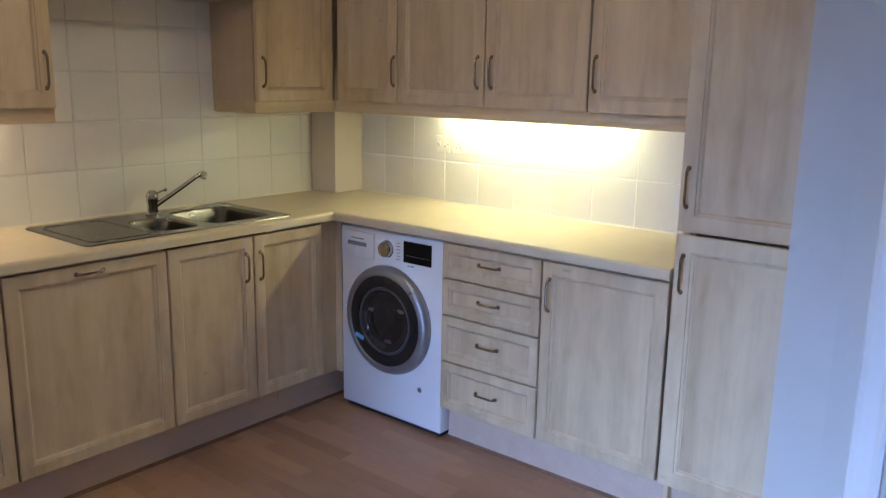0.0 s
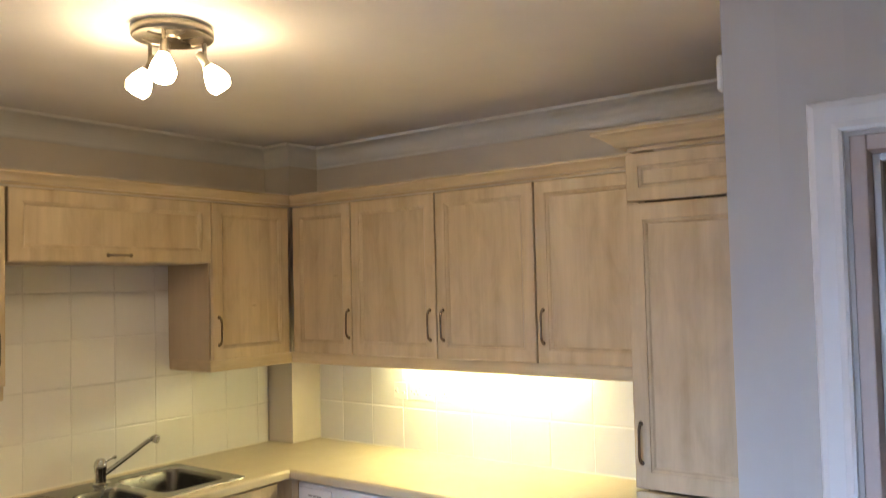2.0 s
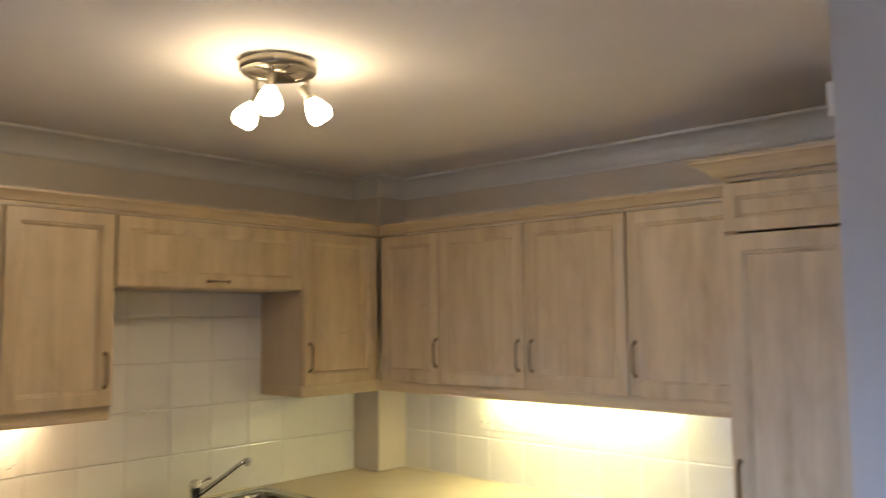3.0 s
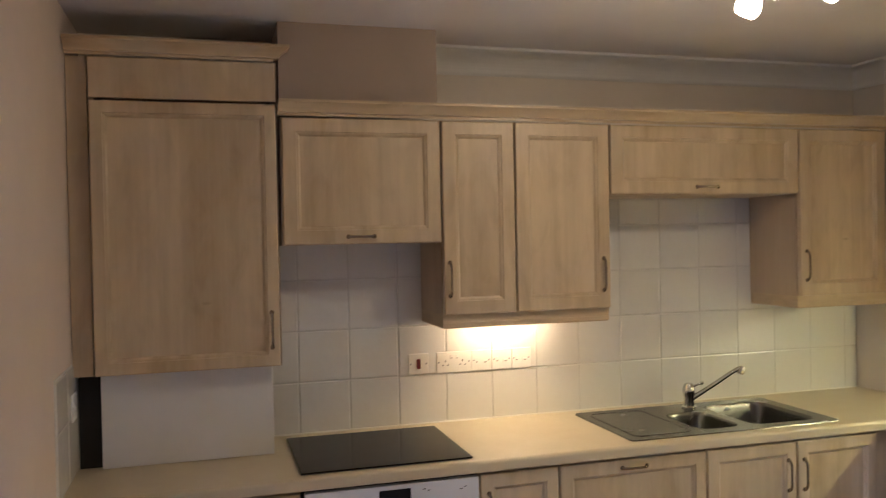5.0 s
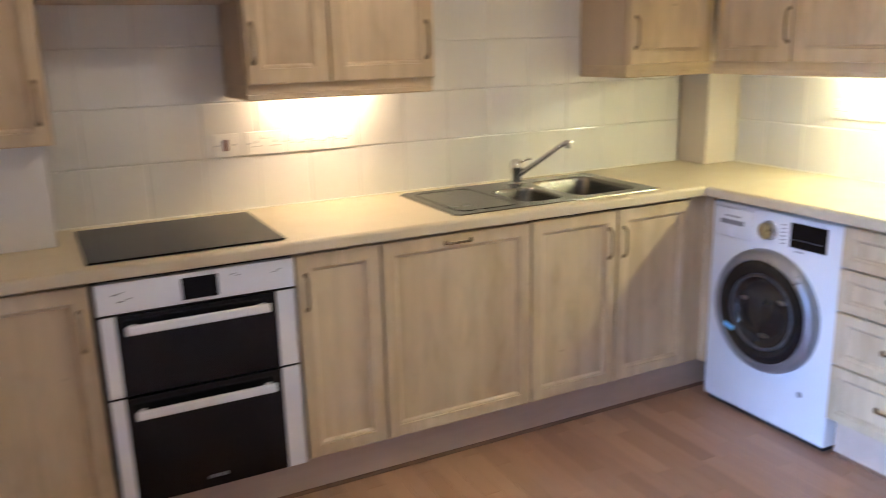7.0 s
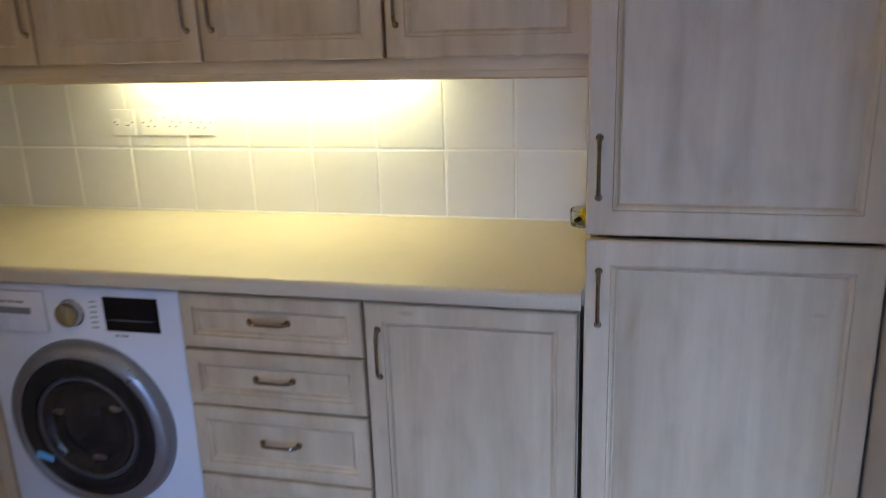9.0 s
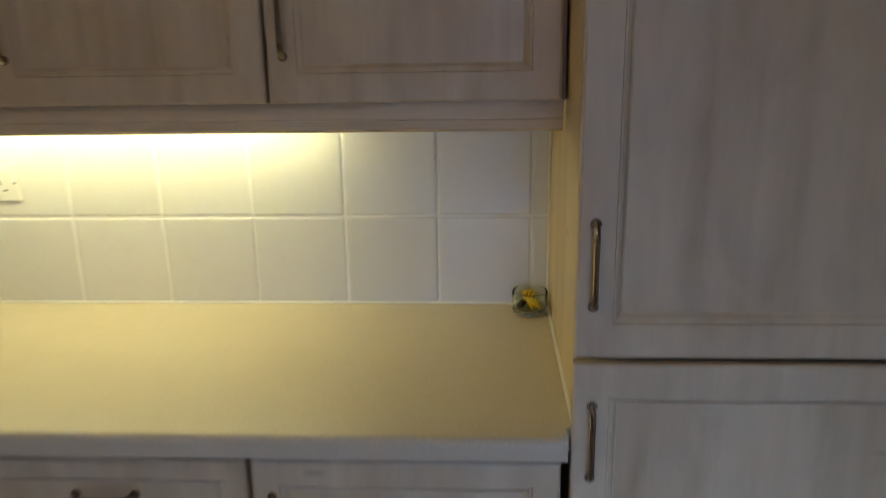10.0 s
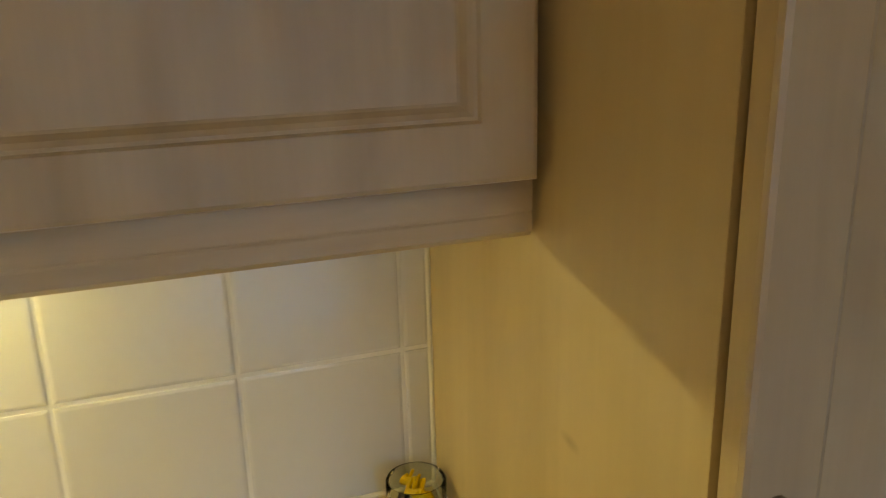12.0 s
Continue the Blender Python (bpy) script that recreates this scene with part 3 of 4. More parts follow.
base_unit(washer_side(-1.680), 0.492, [(0, 0.492, (0.034, 0.734, True, 0.122))], "pale maple base cupboard beside the tall cupboard")

# tall cupboard
TALL_Y, TALL_F = -2.177, -0.587
tall = thing("tall_cabinet", "tall pale maple fridge cupboard with two doors", "cabinet", washer_side(TALL_Y), "tall cabinets")
tw = -RETURN_Y + TALL_Y - 0.003
carcass(tall, tw, 0.152, 2.100, 0.544, 0.031)
part("end_panel", cube(0.0135, 0.0305, -0.548, -0.007, 0.0, 2.100, bevel=0.0008), END_PANEL, tall)
front("door", tall, 0.005, tw - G, 0.158, 1.027, TALL_F, (0.034, 0.899, True, 0.124), 0.056)
front("door", tall, 0.005, tw - G, 1.036, 1.934, TALL_F, (0.030, 1.178, True, 0.126), 0.056)
front("top_drawer_front", tall, 0.005, tw - G, 1.941, 2.094, TALL_F, None, 0.045)
cornice([(-0.337 - 0.048, TALL_Y), (TALL_F, TALL_Y), (TALL_F, RETURN_Y + 0.004)], 2.102, "pale maple moulded cornice on the tall cupboard", 1.75)


# plinths with a strip of beading along the floor
def plinth(path, label):
    ob = thing("plinth", label, "plinth", group="plinths")
    part("board", sweep(bmesh.new(), path, [(-0.016, 0.001), (0.0, 0.001), (0.0, 0.150), (-0.016, 0.150)]), PLINTH, ob)
    part("beading", sweep(bmesh.new(), path, [(0.0005, 0.001), (0.011, 0.001), (0.010, 0.006), (0.006, 0.010), (0.0005, 0.012)]), BEAD, ob, "reddish wooden beading")
    return ob


plinth([(WEST + 0.004, -0.510), (-0.450, -0.510)], "pale maple kickboard under the sink units")
plinth([(-0.515, -1.209), (-0.515, RETURN_Y + 0.004)], "pale maple kickboard under the drawer units")

# worktop with mitred corner and a cut-out for the bowls
EDGE = 0.6


def worktop():
    top = thing("worktop", "speckled beige laminate worktop with rounded front edge", "worktop")
    r, z0, z1 = 0.013, 0.870, 0.910
    nose = [(-EDGE + 0.004, z0), (-EDGE, z0 + 0.004)] + [(-EDGE + r - r * math.cos(a), z1 - r + r * math.sin(a)) for a in (radians(d) for d in (0, 22, 45, 67, 90))]
    full = nose + [(-0.006, z1), (-0.006, z0)]

    def run(bm, profile, s0, s1, swap=False):
        ring = []
        for s in (s0, s1):
            row = []
            for d, z in profile:
                v = d if s is None else s
                row.append(bm.verts.new((d, v, z) if swap else (v, d, z)))
            ring.append(row)
        k = len(profile)
        for i in range(k):
            bm.faces.new((ring[0][i], ring[0][(i + 1) % k], ring[1][(i + 1) % k], ring[1][i]))
        bm.faces.new(ring[0])
        bm.faces.new(ring[1])

    bm = bmesh.new()
    bx = (-1.415, -0.835)
    run(bm, full, WEST + 0.002, bx[0])
    run(bm, nose + [(-0.512, z1), (-0.512, z0)], bx[0], bx[1])
    run(bm, [(-0.125, z0), (-0.125, z1), (-0.006, z1), (-0.006, z0)], bx[0], bx[1])
    run(bm, full, bx[1], None)
    part("sink_run", bm, WORKTOP, top)
    bm = bmesh.new()
    run(bm, full, None, TALL_Y + 0.001, True)
    box(bm, -0.562, -0.006, TALL_Y - 0.0125, TALL_Y + 0.001, z0, z1)
    part("washer_run", bm, WORKTOP, top)
    return top


worktop()
bm = bmesh.new()
tube(bm, [(-2.93, -0.007, 0.912), (-0.2, -0.007, 0.912)], 0.004, 6)
tube(bm, [(-0.007, -0.185, 0.912), (-0.007, TALL_Y - 0.011, 0.912)], 0.004, 6)
tube(bm, [(-0.007, TALL_Y - 0.011, 0.912), (-0.552, TALL_Y - 0.011, 0.912)], 0.004, 6)
tube(bm, [(-0.006, TALL_Y - 0.011, 0.912), (-0.006, TALL_Y - 0.011, 1.384)], 0.0035, 6)
structure("sealant", bm, SEAL, "white sealant bead along the worktop back", "sealant")


# ---- appliances ----
def bars(bm, x, y, z, widths, h, gap, t=0.0006):
    """A row of plain bars that stands for small lettering."""
    for w in widths:
        box(bm, x, x + w, y - t, y, z, z + h)
        x += w + gap
    return bm


def oven():
    w, f = 0.587, -0.590
    o = thing("double_oven", "built-in double oven with black glass doors and pale steel trim", "oven", sink_side(-2.878))
    part("casing", cube(0.004, w - 0.004, -0.565, -0.03, 0.156, 0.864), DARK, o)
    p = part("control_panel", cube(0.006, w - 0.006, f, -0.5655, 0.766, 0.858, bevel=0.003), OVEN_STEEL, o, "pale steel control panel")
    part("display", cube(0.242, 0.347, f - 0.002, f, 0.778, 0.844, bevel=0.0008), BLACK_GLASS, p, "black display window")
    for mx, mz, mw in ((0.052, 0.822, 0.016), (0.073, 0.826, 0.008), (0.064, 0.800, 0.018), (0.090, 0.806, 0.010), (0.388, 0.834, 0.010), (0.404, 0.828, 0.008), (0.512, 0.822, 0.012), (0.529, 0.828, 0.008)):
        part("control_mark", bars(bmesh.new(), mx, f, mz, (mw,), 0.0035, 0), MARK, p)
    for name, z0, z1, hz in (("top_door", 0.512, 0.760, 0.722), ("main_door", 0.158, 0.506, 0.460)):
        d = part(name, cube(0.008, w - 0.008, f + 0.006, -0.5655, z0, z1, bevel=0.002), BLACK, o)
        part("glass", cube(0.052, w - 0.070, f - 0.001, f + 0.006, z0 + 0.001, z1 - 0.001, bevel=0.001), BLACK_GLASS, d, "black oven door glass")
        part("trim", cube(0.010, 0.0515, f - 0.002, f + 0.006, z0 + 0.001, z1 - 0.001, bevel=0.0015), OVEN_STEEL, d, "pale steel side trim")
        part("trim", cube(w - 0.0695, w - 0.010, f - 0.002, f + 0.006, z0 + 0.001, z1 - 0.001, bevel=0.0015), OVEN_STEEL, d, "pale steel side trim")
        bm = cube(0.074, w - 0.096, f - 0.042, f - 0.026, hz - 0.014, hz + 0.014, bevel=0.005)
        for x in (0.095, w - 0.117):
            box(bm, x - 0.009, x + 0.009, f - 0.028, f, hz - 0.008, hz + 0.008)
        part("handle", bm, OVEN_STEEL, d, "flat steel bar handle")
    part("badge", bars(bmesh.new(), 0.262, f - 0.001, 0.190, (0.008, 0.010, 0.012, 0.012, 0.010), 0.011, 0.002), SILVER_MARK, o, "small silver maker's mark")
    return o


oven()


def hob():
    x0, x1, y0, y1 = -2.880, -2.307, -0.562, -0.080
    h = thing("ceramic_hob", "black ceramic glass hob set into the worktop", "hob", pose((x0 + x1) / 2, (y0 + y1) / 2, 0.9105))
    w, d = (x1 - x0) / 2, (y1 - y0) / 2
    part("seal", cube(-w + 0.004, w - 0.004, -d + 0.004, d - 0.004, 0.0002, 0.0018), BLACK, h, "black rubber seal")
    part("glass_plate", cube(-w, w, -d, d, 0.0018, 0.007, bevel=0.002), HOB_GLASS, h)
    return h


hob()


def washing_machine():
    w, f = 0.592, -0.560
    wm = thing("washing_machine", "white front-loading washing machine with dark round door", "washing machine", washer_side(-0.607))
    part("cabinet", cube(0, w, f, -0.04, 0.022, 0.852, bevel=0.008, seg=3), APPLIANCE, wm, smooth=True)
    # black block stands for the shade in the gap underneath
    part("kick_gap", cube(0.015, w - 0.015, f + 0.02, -0.06, 0.001, 0.022), BLACK, wm)
    # detergent drawer
    d = part("detergent_drawer", cube(0.010, 0.208, f - 0.008, f, 0.722, 0.836, bevel=0.004), APPLIANCE, wm, smooth=True)
    part("drawer_recess", cube(0.050, 0.165, f - 0.0095, f - 0.008, 0.772, 0.790, bevel=0.0006), MARK, d)
    part("marking", bars(bmesh.new(), 0.072, f - 0.008, 0.802, (0.024, 0.018, 0.026), 0.006, 0.004), MARK, d)
    # programme dial
    m = pose(0.280, f, 0.780, 90)
    k = part("dial", lathe(bmesh.new(), [(0, 0.026), (0.030, 0.025), (0.033, 0.021), (0.034, 0.004), (0.037, 0.002), (0.038, 0.0)], m, 32), CHROME, wm, "chrome programme dial", True)
    part("pointer", cube(0.2785, 0.2815, f - 0.0275, f - 0.0255, 0.785, 0.808), MARK, k)
    for i in range(6):
        part("programme_mark", bars(bmesh.new(), 0.336, f, 0.742 + i * 0.014, (0.020,), 0.0035, 0), MARK, wm)
    # display
    s = part("display", cube(0.378, 0.532, f - 0.003, f, 0.738, 0.830, bevel=0.0012), BLACK_GLASS, wm, "black display window")
    part("display_line", bars(bmesh.new(), 0.390, f - 0.003, 0.768, (0.128,), 0.0015, 0), MARK, s)
    part("badge", bars(bmesh.new(), 0.400, f, 0.722, (0.012, 0.020), 0.005, 0.004), MARK, wm)
    # porthole
    m = pose(0.292, f, 0.466, 90)
    ring = part("door_ring", lathe(bmesh.new(), [(0.243, 0.0), (0.242, 0.010), (0.236, 0.024), (0.222, 0.034), (0.205, 0.036), (0.198, 0.030), (0.190, 0.006), (0.190, 0.0)], m, 72), GREY_RING, wm, "silver grey door ring", True)
    part("door_cover", lathe(bmesh.new(), [(0.203, 0.030), (0.198, 0.033), (0.180, 0.036), (0.158, 0.037), (0.152, 0.034), (0.150, 0.028)], m, 72), DOOR_GLASS, ring, "dark smoked outer door cover", True)
    part("inner_rim", lathe(bmesh.new(), [(0.150, 0.030), (0.147, 0.0335), (0.141, 0.0335), (0.137, 0.029)], m, 64), plain("dark_rim_plastic", (0.07, 0.07, 0.075), 0.3), ring, "thin dark rim round the glass bowl", True)
    part("glass_bowl", lathe(bmesh.new(), [(0.138, 0.029), (0.128, 0.018), (0.112, 0.010), (0.088, 0.013), (0.070, 0.022), (0.045, 0.028), (0, 0.030)], m, 64), BOWL_GLASS, ring, "dark bulging glass bowl", True)
    for a in (35, 160, 275):
        bm = bmesh.new()
        lathe(bm, [(0, -0.004), (0.010, -0.002), (0.013, 0.002), (0, 0.006)], None, 12)
        bm.transform(m @ pose(0.095 * math.cos(radians(a)), 0.095 * math.sin(radians(a)), 0.0125) @ Matrix.Diagonal((1.8, 0.7, 0.6, 1)))
        part("drum_rib", bm, DRUM, ring, smooth=True)
    # thin pale blue plate, lower left on the door
    bm = cube(-0.026, 0.026, -0.0005, 0.0005, -0.010, 0.010, bevel=0.0003)
    bm.transform(pose(0.150, f - 0.0372, 0.372, 0, 14, 0))
    part("sticker", bm, plain("pale_blue_patch", (0.20, 0.58, 0.95), 0.35), ring, "small pale blue patch on the glass")
    part("filter_flap_mark", lathe(bmesh.new(), [(0, 0.002), (0.010, 0.0018), (0.012, 0)], pose(0.473, f, 0.190, 90), 16), GREY_RING, wm)
    return wm


washing_machine()


# ---- sink ----
def rounded(x0, x1, y0, y1, r, n=6):
    pts = []
    for cx, cy, a0 in ((x1 - r, y1 - r, 0), (x0 + r, y1 - r, 90), (x0 + r, y0 + r, 180), (x1 - r, y0 + r, 270)):
        pts += [(cx + r * math.cos(radians(a0 + 90 * i / n)), cy + r * math.sin(radians(a0 + 90 * i / n))) for i in range(n + 1)]
    return pts


def kitchen_sink():
    s = thing("kitchen_sink", "stainless steel sink with bowl, half bowl and drainer", "sink", pose(-1.245, -0.31, 0.910))
    ox, oy = 1.245, 0.31
    outer = rounded(-1.702 + ox, -0.790 + ox, -0.552 + oy, -0.068 + oy, 0.025)
    bowls = [rounded(-1.150 + ox, -0.850 + ox, -0.500 + oy, -0.135 + oy, 0.055), rounded(-1.385 + ox, -1.195 + ox, -0.498 + oy, -0.215 + oy, 0.060)]
    bm = bmesh.new()
    loops = []
    for pts in [outer] + bowls:
        vs = [bm.verts.new((px, py, 0.0045)) for px, py in pts]
        loops.append([bm.edges.new((vs[i], vs[(i + 1) % len(vs)])) for i in range(len(vs))])
    bmesh.ops.triangle_fill(bm, edges=[e for l in loops for e in l], use_beauty=True)
    rim = [bm.verts.new((px * 1.004, py * 1.006, 0.0005)) for px, py in outer]
    bm.verts.ensure_lookup_table()
    first = [v for v in bm.verts][: len(outer)]
    for i in range(len(outer)):
        j = (i + 1) % len(outer)
        bm.faces.new((first[i], first[j], rim[j], rim[i]))
    part("top_plate", bm, STEEL, s)
    for pts, depth, name in ((bowls[0], 0.150, "main_bowl"), (bowls[1], 0.095, "half_bowl")):
        bm = bmesh.new()
        cx, cy = sum(p[0] for p in pts) / len(pts), sum(p[1] for p in pts) / len(pts)
        rings = []
        for k, z in ((1.0, 0.0045), (0.985, 0.001), (0.965, -0.01), (0.93, -depth * 0.75), (0.88, -depth * 0.93), (0.75, -depth), (0.18, -depth - 0.004)):
            rings.append([bm.verts.new((cx + (px - cx) * k, cy + (py - cy) * k, z)) for px, py in pts])
        for a, b in zip(rings, rings[1:]):
            for i in range(len(pts)):
                bm.faces.new((a[i], a[(i + 1) % len(pts)], b[(i + 1) % len(pts)], b[i]))
        bm.faces.new(rings[-1])
        bowl = part(name, bm, STEEL, s, smooth=True)
        part("waste", lathe(bmesh.new(), [(0.038, -depth + 0.0005), (0.034, -depth + 0.002), (0.026, -depth - 0.001), (0, -depth - 0.0015)], pose(cx, cy, 0), 24), CHROME, bowl, "chrome waste fitting", True)
    loop = rounded(-0.415, -0.175, -0.195, 0.195, 0.035)
    part("drainer_rim", tube(bmesh.new(), [(px, py, 0.0048) for px, py in loop + loop[:1]], 0.0020, 8, 0.6), STEEL, s, "pressed rim round the drainer", True)
    return s


kitchen_sink()


def mixer_tap():
    t = thing("mixer_tap", "chrome single-lever mixer tap with angled spout", "tap", pose(-1.205, -0.145, 0.9148))
    part("body", lathe(bmesh.new(), [(0.0, 0.0), (0.030, 0.0), (0.030, 0.006), (0.023, 0.012), (0.021, 0.040), (0.024, 0.060), (0.026, 0.078), (0.023, 0.092), (0.014, 0.104), (0, 0.107)], None, 28), CHROME, t, smooth=True)
    spout = part("spout", tube(bmesh.new(), [(0.012, -0.004, 0.040), (0.055, -0.020, 0.068), (0.110, -0.040, 0.106), (0.165, -0.058, 0.145), (0.195, -0.068, 0.164), (0.206, -0.072, 0.166)], [0.012, 0.010, 0.0095, 0.009, 0.009, 0.009], 12), CHROME, t, smooth=True)
    part("nozzle", lathe(bmesh.new(), [(0, 0.014), (0.013, 0.012), (0.0165, 0.0), (0.0155, -0.018), (0.011, -0.020), (0, -0.019)], pose(0.208, -0.073, 0.160, 0, 25, 0), 18), CHROME, spout, smooth=True)
    lever = part("lever", tube(bmesh.new(), [(0.012, -0.004, 0.086), (0.030, -0.010, 0.096), (0.050, -0.016, 0.103)], [0.0055, 0.0042, 0.0042], 10), CHROME, t, smooth=True)
    part("lever_tip", lathe(bmesh.new(), [(0, -0.008), (0.006, -0.006), (0.0085, 0.0), (0.006, 0.006), (0, 0.008)], pose(0.053, -0.017, 0.104), 14), CHROME, lever, smooth=True)
    return t


mixer_tap()


# ---- sockets and switches ----
def plate(m, w, h, label, name, kind_of):
    p = thing(name, label, "socket", m, "wall sockets and switches")
    part("plate", cube(-w / 2, w / 2, -0.011, -0.0055, -h / 2, h / 2, bevel=0.0022), SOCKET, p)
    f = -0.011
    if kind_of == "double":
        for sx in (-0.036, 0.036):
            for dx, dz, sw, sh in ((0, 0.004, 0.004, 0.009), (-0.011, -0.012, 0.007, 0.004), (0.011, -0.012, 0.007, 0.004)):
                part("slot", cube(sx + dx - sw / 2, sx + dx + sw / 2, f - 0.0004, f + 0.001, dz - sh / 2, dz + sh / 2), SLOT, p)
        for sx in (-0.012, 0.012):
            part("rocker", cube(sx - 0.005, sx + 0.005, f - 0.003, f + 0.001, 0.014, 0.030, bevel=0.001), SOCKET, p)
            part("rocker_mark", cube(sx - 0.0035, sx + 0.0035, f - 0.0034, f - 0.003, 0.0145, 0.017), SLOT, p)
    elif kind_of == "single":
        for dx, dz, sw, sh in ((0, 0.0, 0.004, 0.009), (-0.011, -0.016, 0.007, 0.004), (0.011, -0.016, 0.007, 0.004)):
            part("slot", cube(dx - sw / 2, dx + sw / 2, f - 0.0004, f + 0.001, dz - sh / 2, dz + sh / 2), SLOT, p)
        part("rocker", cube(0.014, 0.026, f - 0.003, f + 0.001, 0.010, 0.028, bevel=0.001), SOCKET, p)
    elif kind_of == "spur":
        part("rocker", cube(-0.026, -0.014, f - 0.003, f + 0.001, -0.010, 0.012, bevel=0.001), SOCKET, p)
        part("rocker_mark", cube(-0.024, -0.016, f - 0.0034, f - 0.003, -0.008, -0.005), SLOT, p)
        part("fuse_holder", cube(0.004, 0.028, f - 0.002, f + 0.001, -0.018, 0.000, bevel=0.001), SOCKET, p)
        part("fuse_mark", cube(0.010, 0.022, f - 0.0024, f - 0.002, -0.010, -0.007), SLOT, p)
    elif kind_of == "cooker":
        part("rocker", cube(-0.0075, 0.0075, f - 0.005, f + 0.001, -0.020, 0.020, bevel=0.002), RED, p, "dark red rocker switch")
    for sx in (-1, 1):
        part("screw", lathe(bmesh.new(), [(0, 0.0012), (0.003, 0.0008), (0.0035, 0)], pose(sx * (w / 2 - 0.009), f, 0, 90), 8), MARK, p)
    return p


plate(pose(-2.348, 0, 1.152), 0.082, 0.082, "white cooker switch plate with a dark red rocker", "cooker_switch", "cooker")
plate(pose(-2.200, 0, 1.152), 0.146, 0.084, "white double socket on the tiles", "wall_socket", "double")
plate(pose(-2.083, 0, 1.152), 0.084, 0.084, "white fused switch on the tiles", "fused_switch", "spur")
plate(pose(-1.995, 0, 1.152), 0.084, 0.084, "white fused switch on the tiles", "fused_switch", "spur")
plate(pose(-1.908, 0, 1.152), 0.084, 0.084, "white fused switch on the tiles", "fused_switch", "spur")
plate(pose(0, -0.735, 1.187, 0, 0, -90), 0.080, 0.080, "white fused switch on the tiles", "fused_switch", "spur")
plate(pose(0, -0.868, 1.187, 0, 0, -90), 0.146, 0.080, "white double socket on the tiles", "wall_socket", "double")
plate(pose(0, -1.000, 1.187, 0, 0, -90), 0.084, 0.080, "white single socket on the tiles", "wall_socket", "single")
plate(pose(WEST, -0.330, 1.137, 0, 0, 90), 0.086, 0.086, "white switch plate on the wall beside the worktop", "wall_switch", "spur")
bm = cube(-0.03, 0.03, 0.0, 0.014, -0.036, 0.036, bevel=0.0068, seg=4)
s = part("wall_sensor", bm, SOCKET, None, smooth=True)
s.matrix_world = pose(HALL_X + 0.034, RETURN_Y + 0.0005, 2.096)
tagged(s, "small rounded white fitting high on the wall corner", "wall fitting")

# white board closing the pipes below the boiler cupboard
bd = part("pipe_cover_board", cube(-3.495, -2.938, -0.262, -0.246, 0.911, 1.2255, bevel=0.0015), WHITE_BOARD)
tagged(bd, "white board standing on the worktop below the tall cupboard", "board")
# solid dark block in place of the shade inside the recess
tagged(part("pipe_recess", cube(WEST + 0.008, -3.498, -0.236, -0.008, 0.911, 1.224), DARK), "dark block standing for the shaded recess behind the white board", "recess")


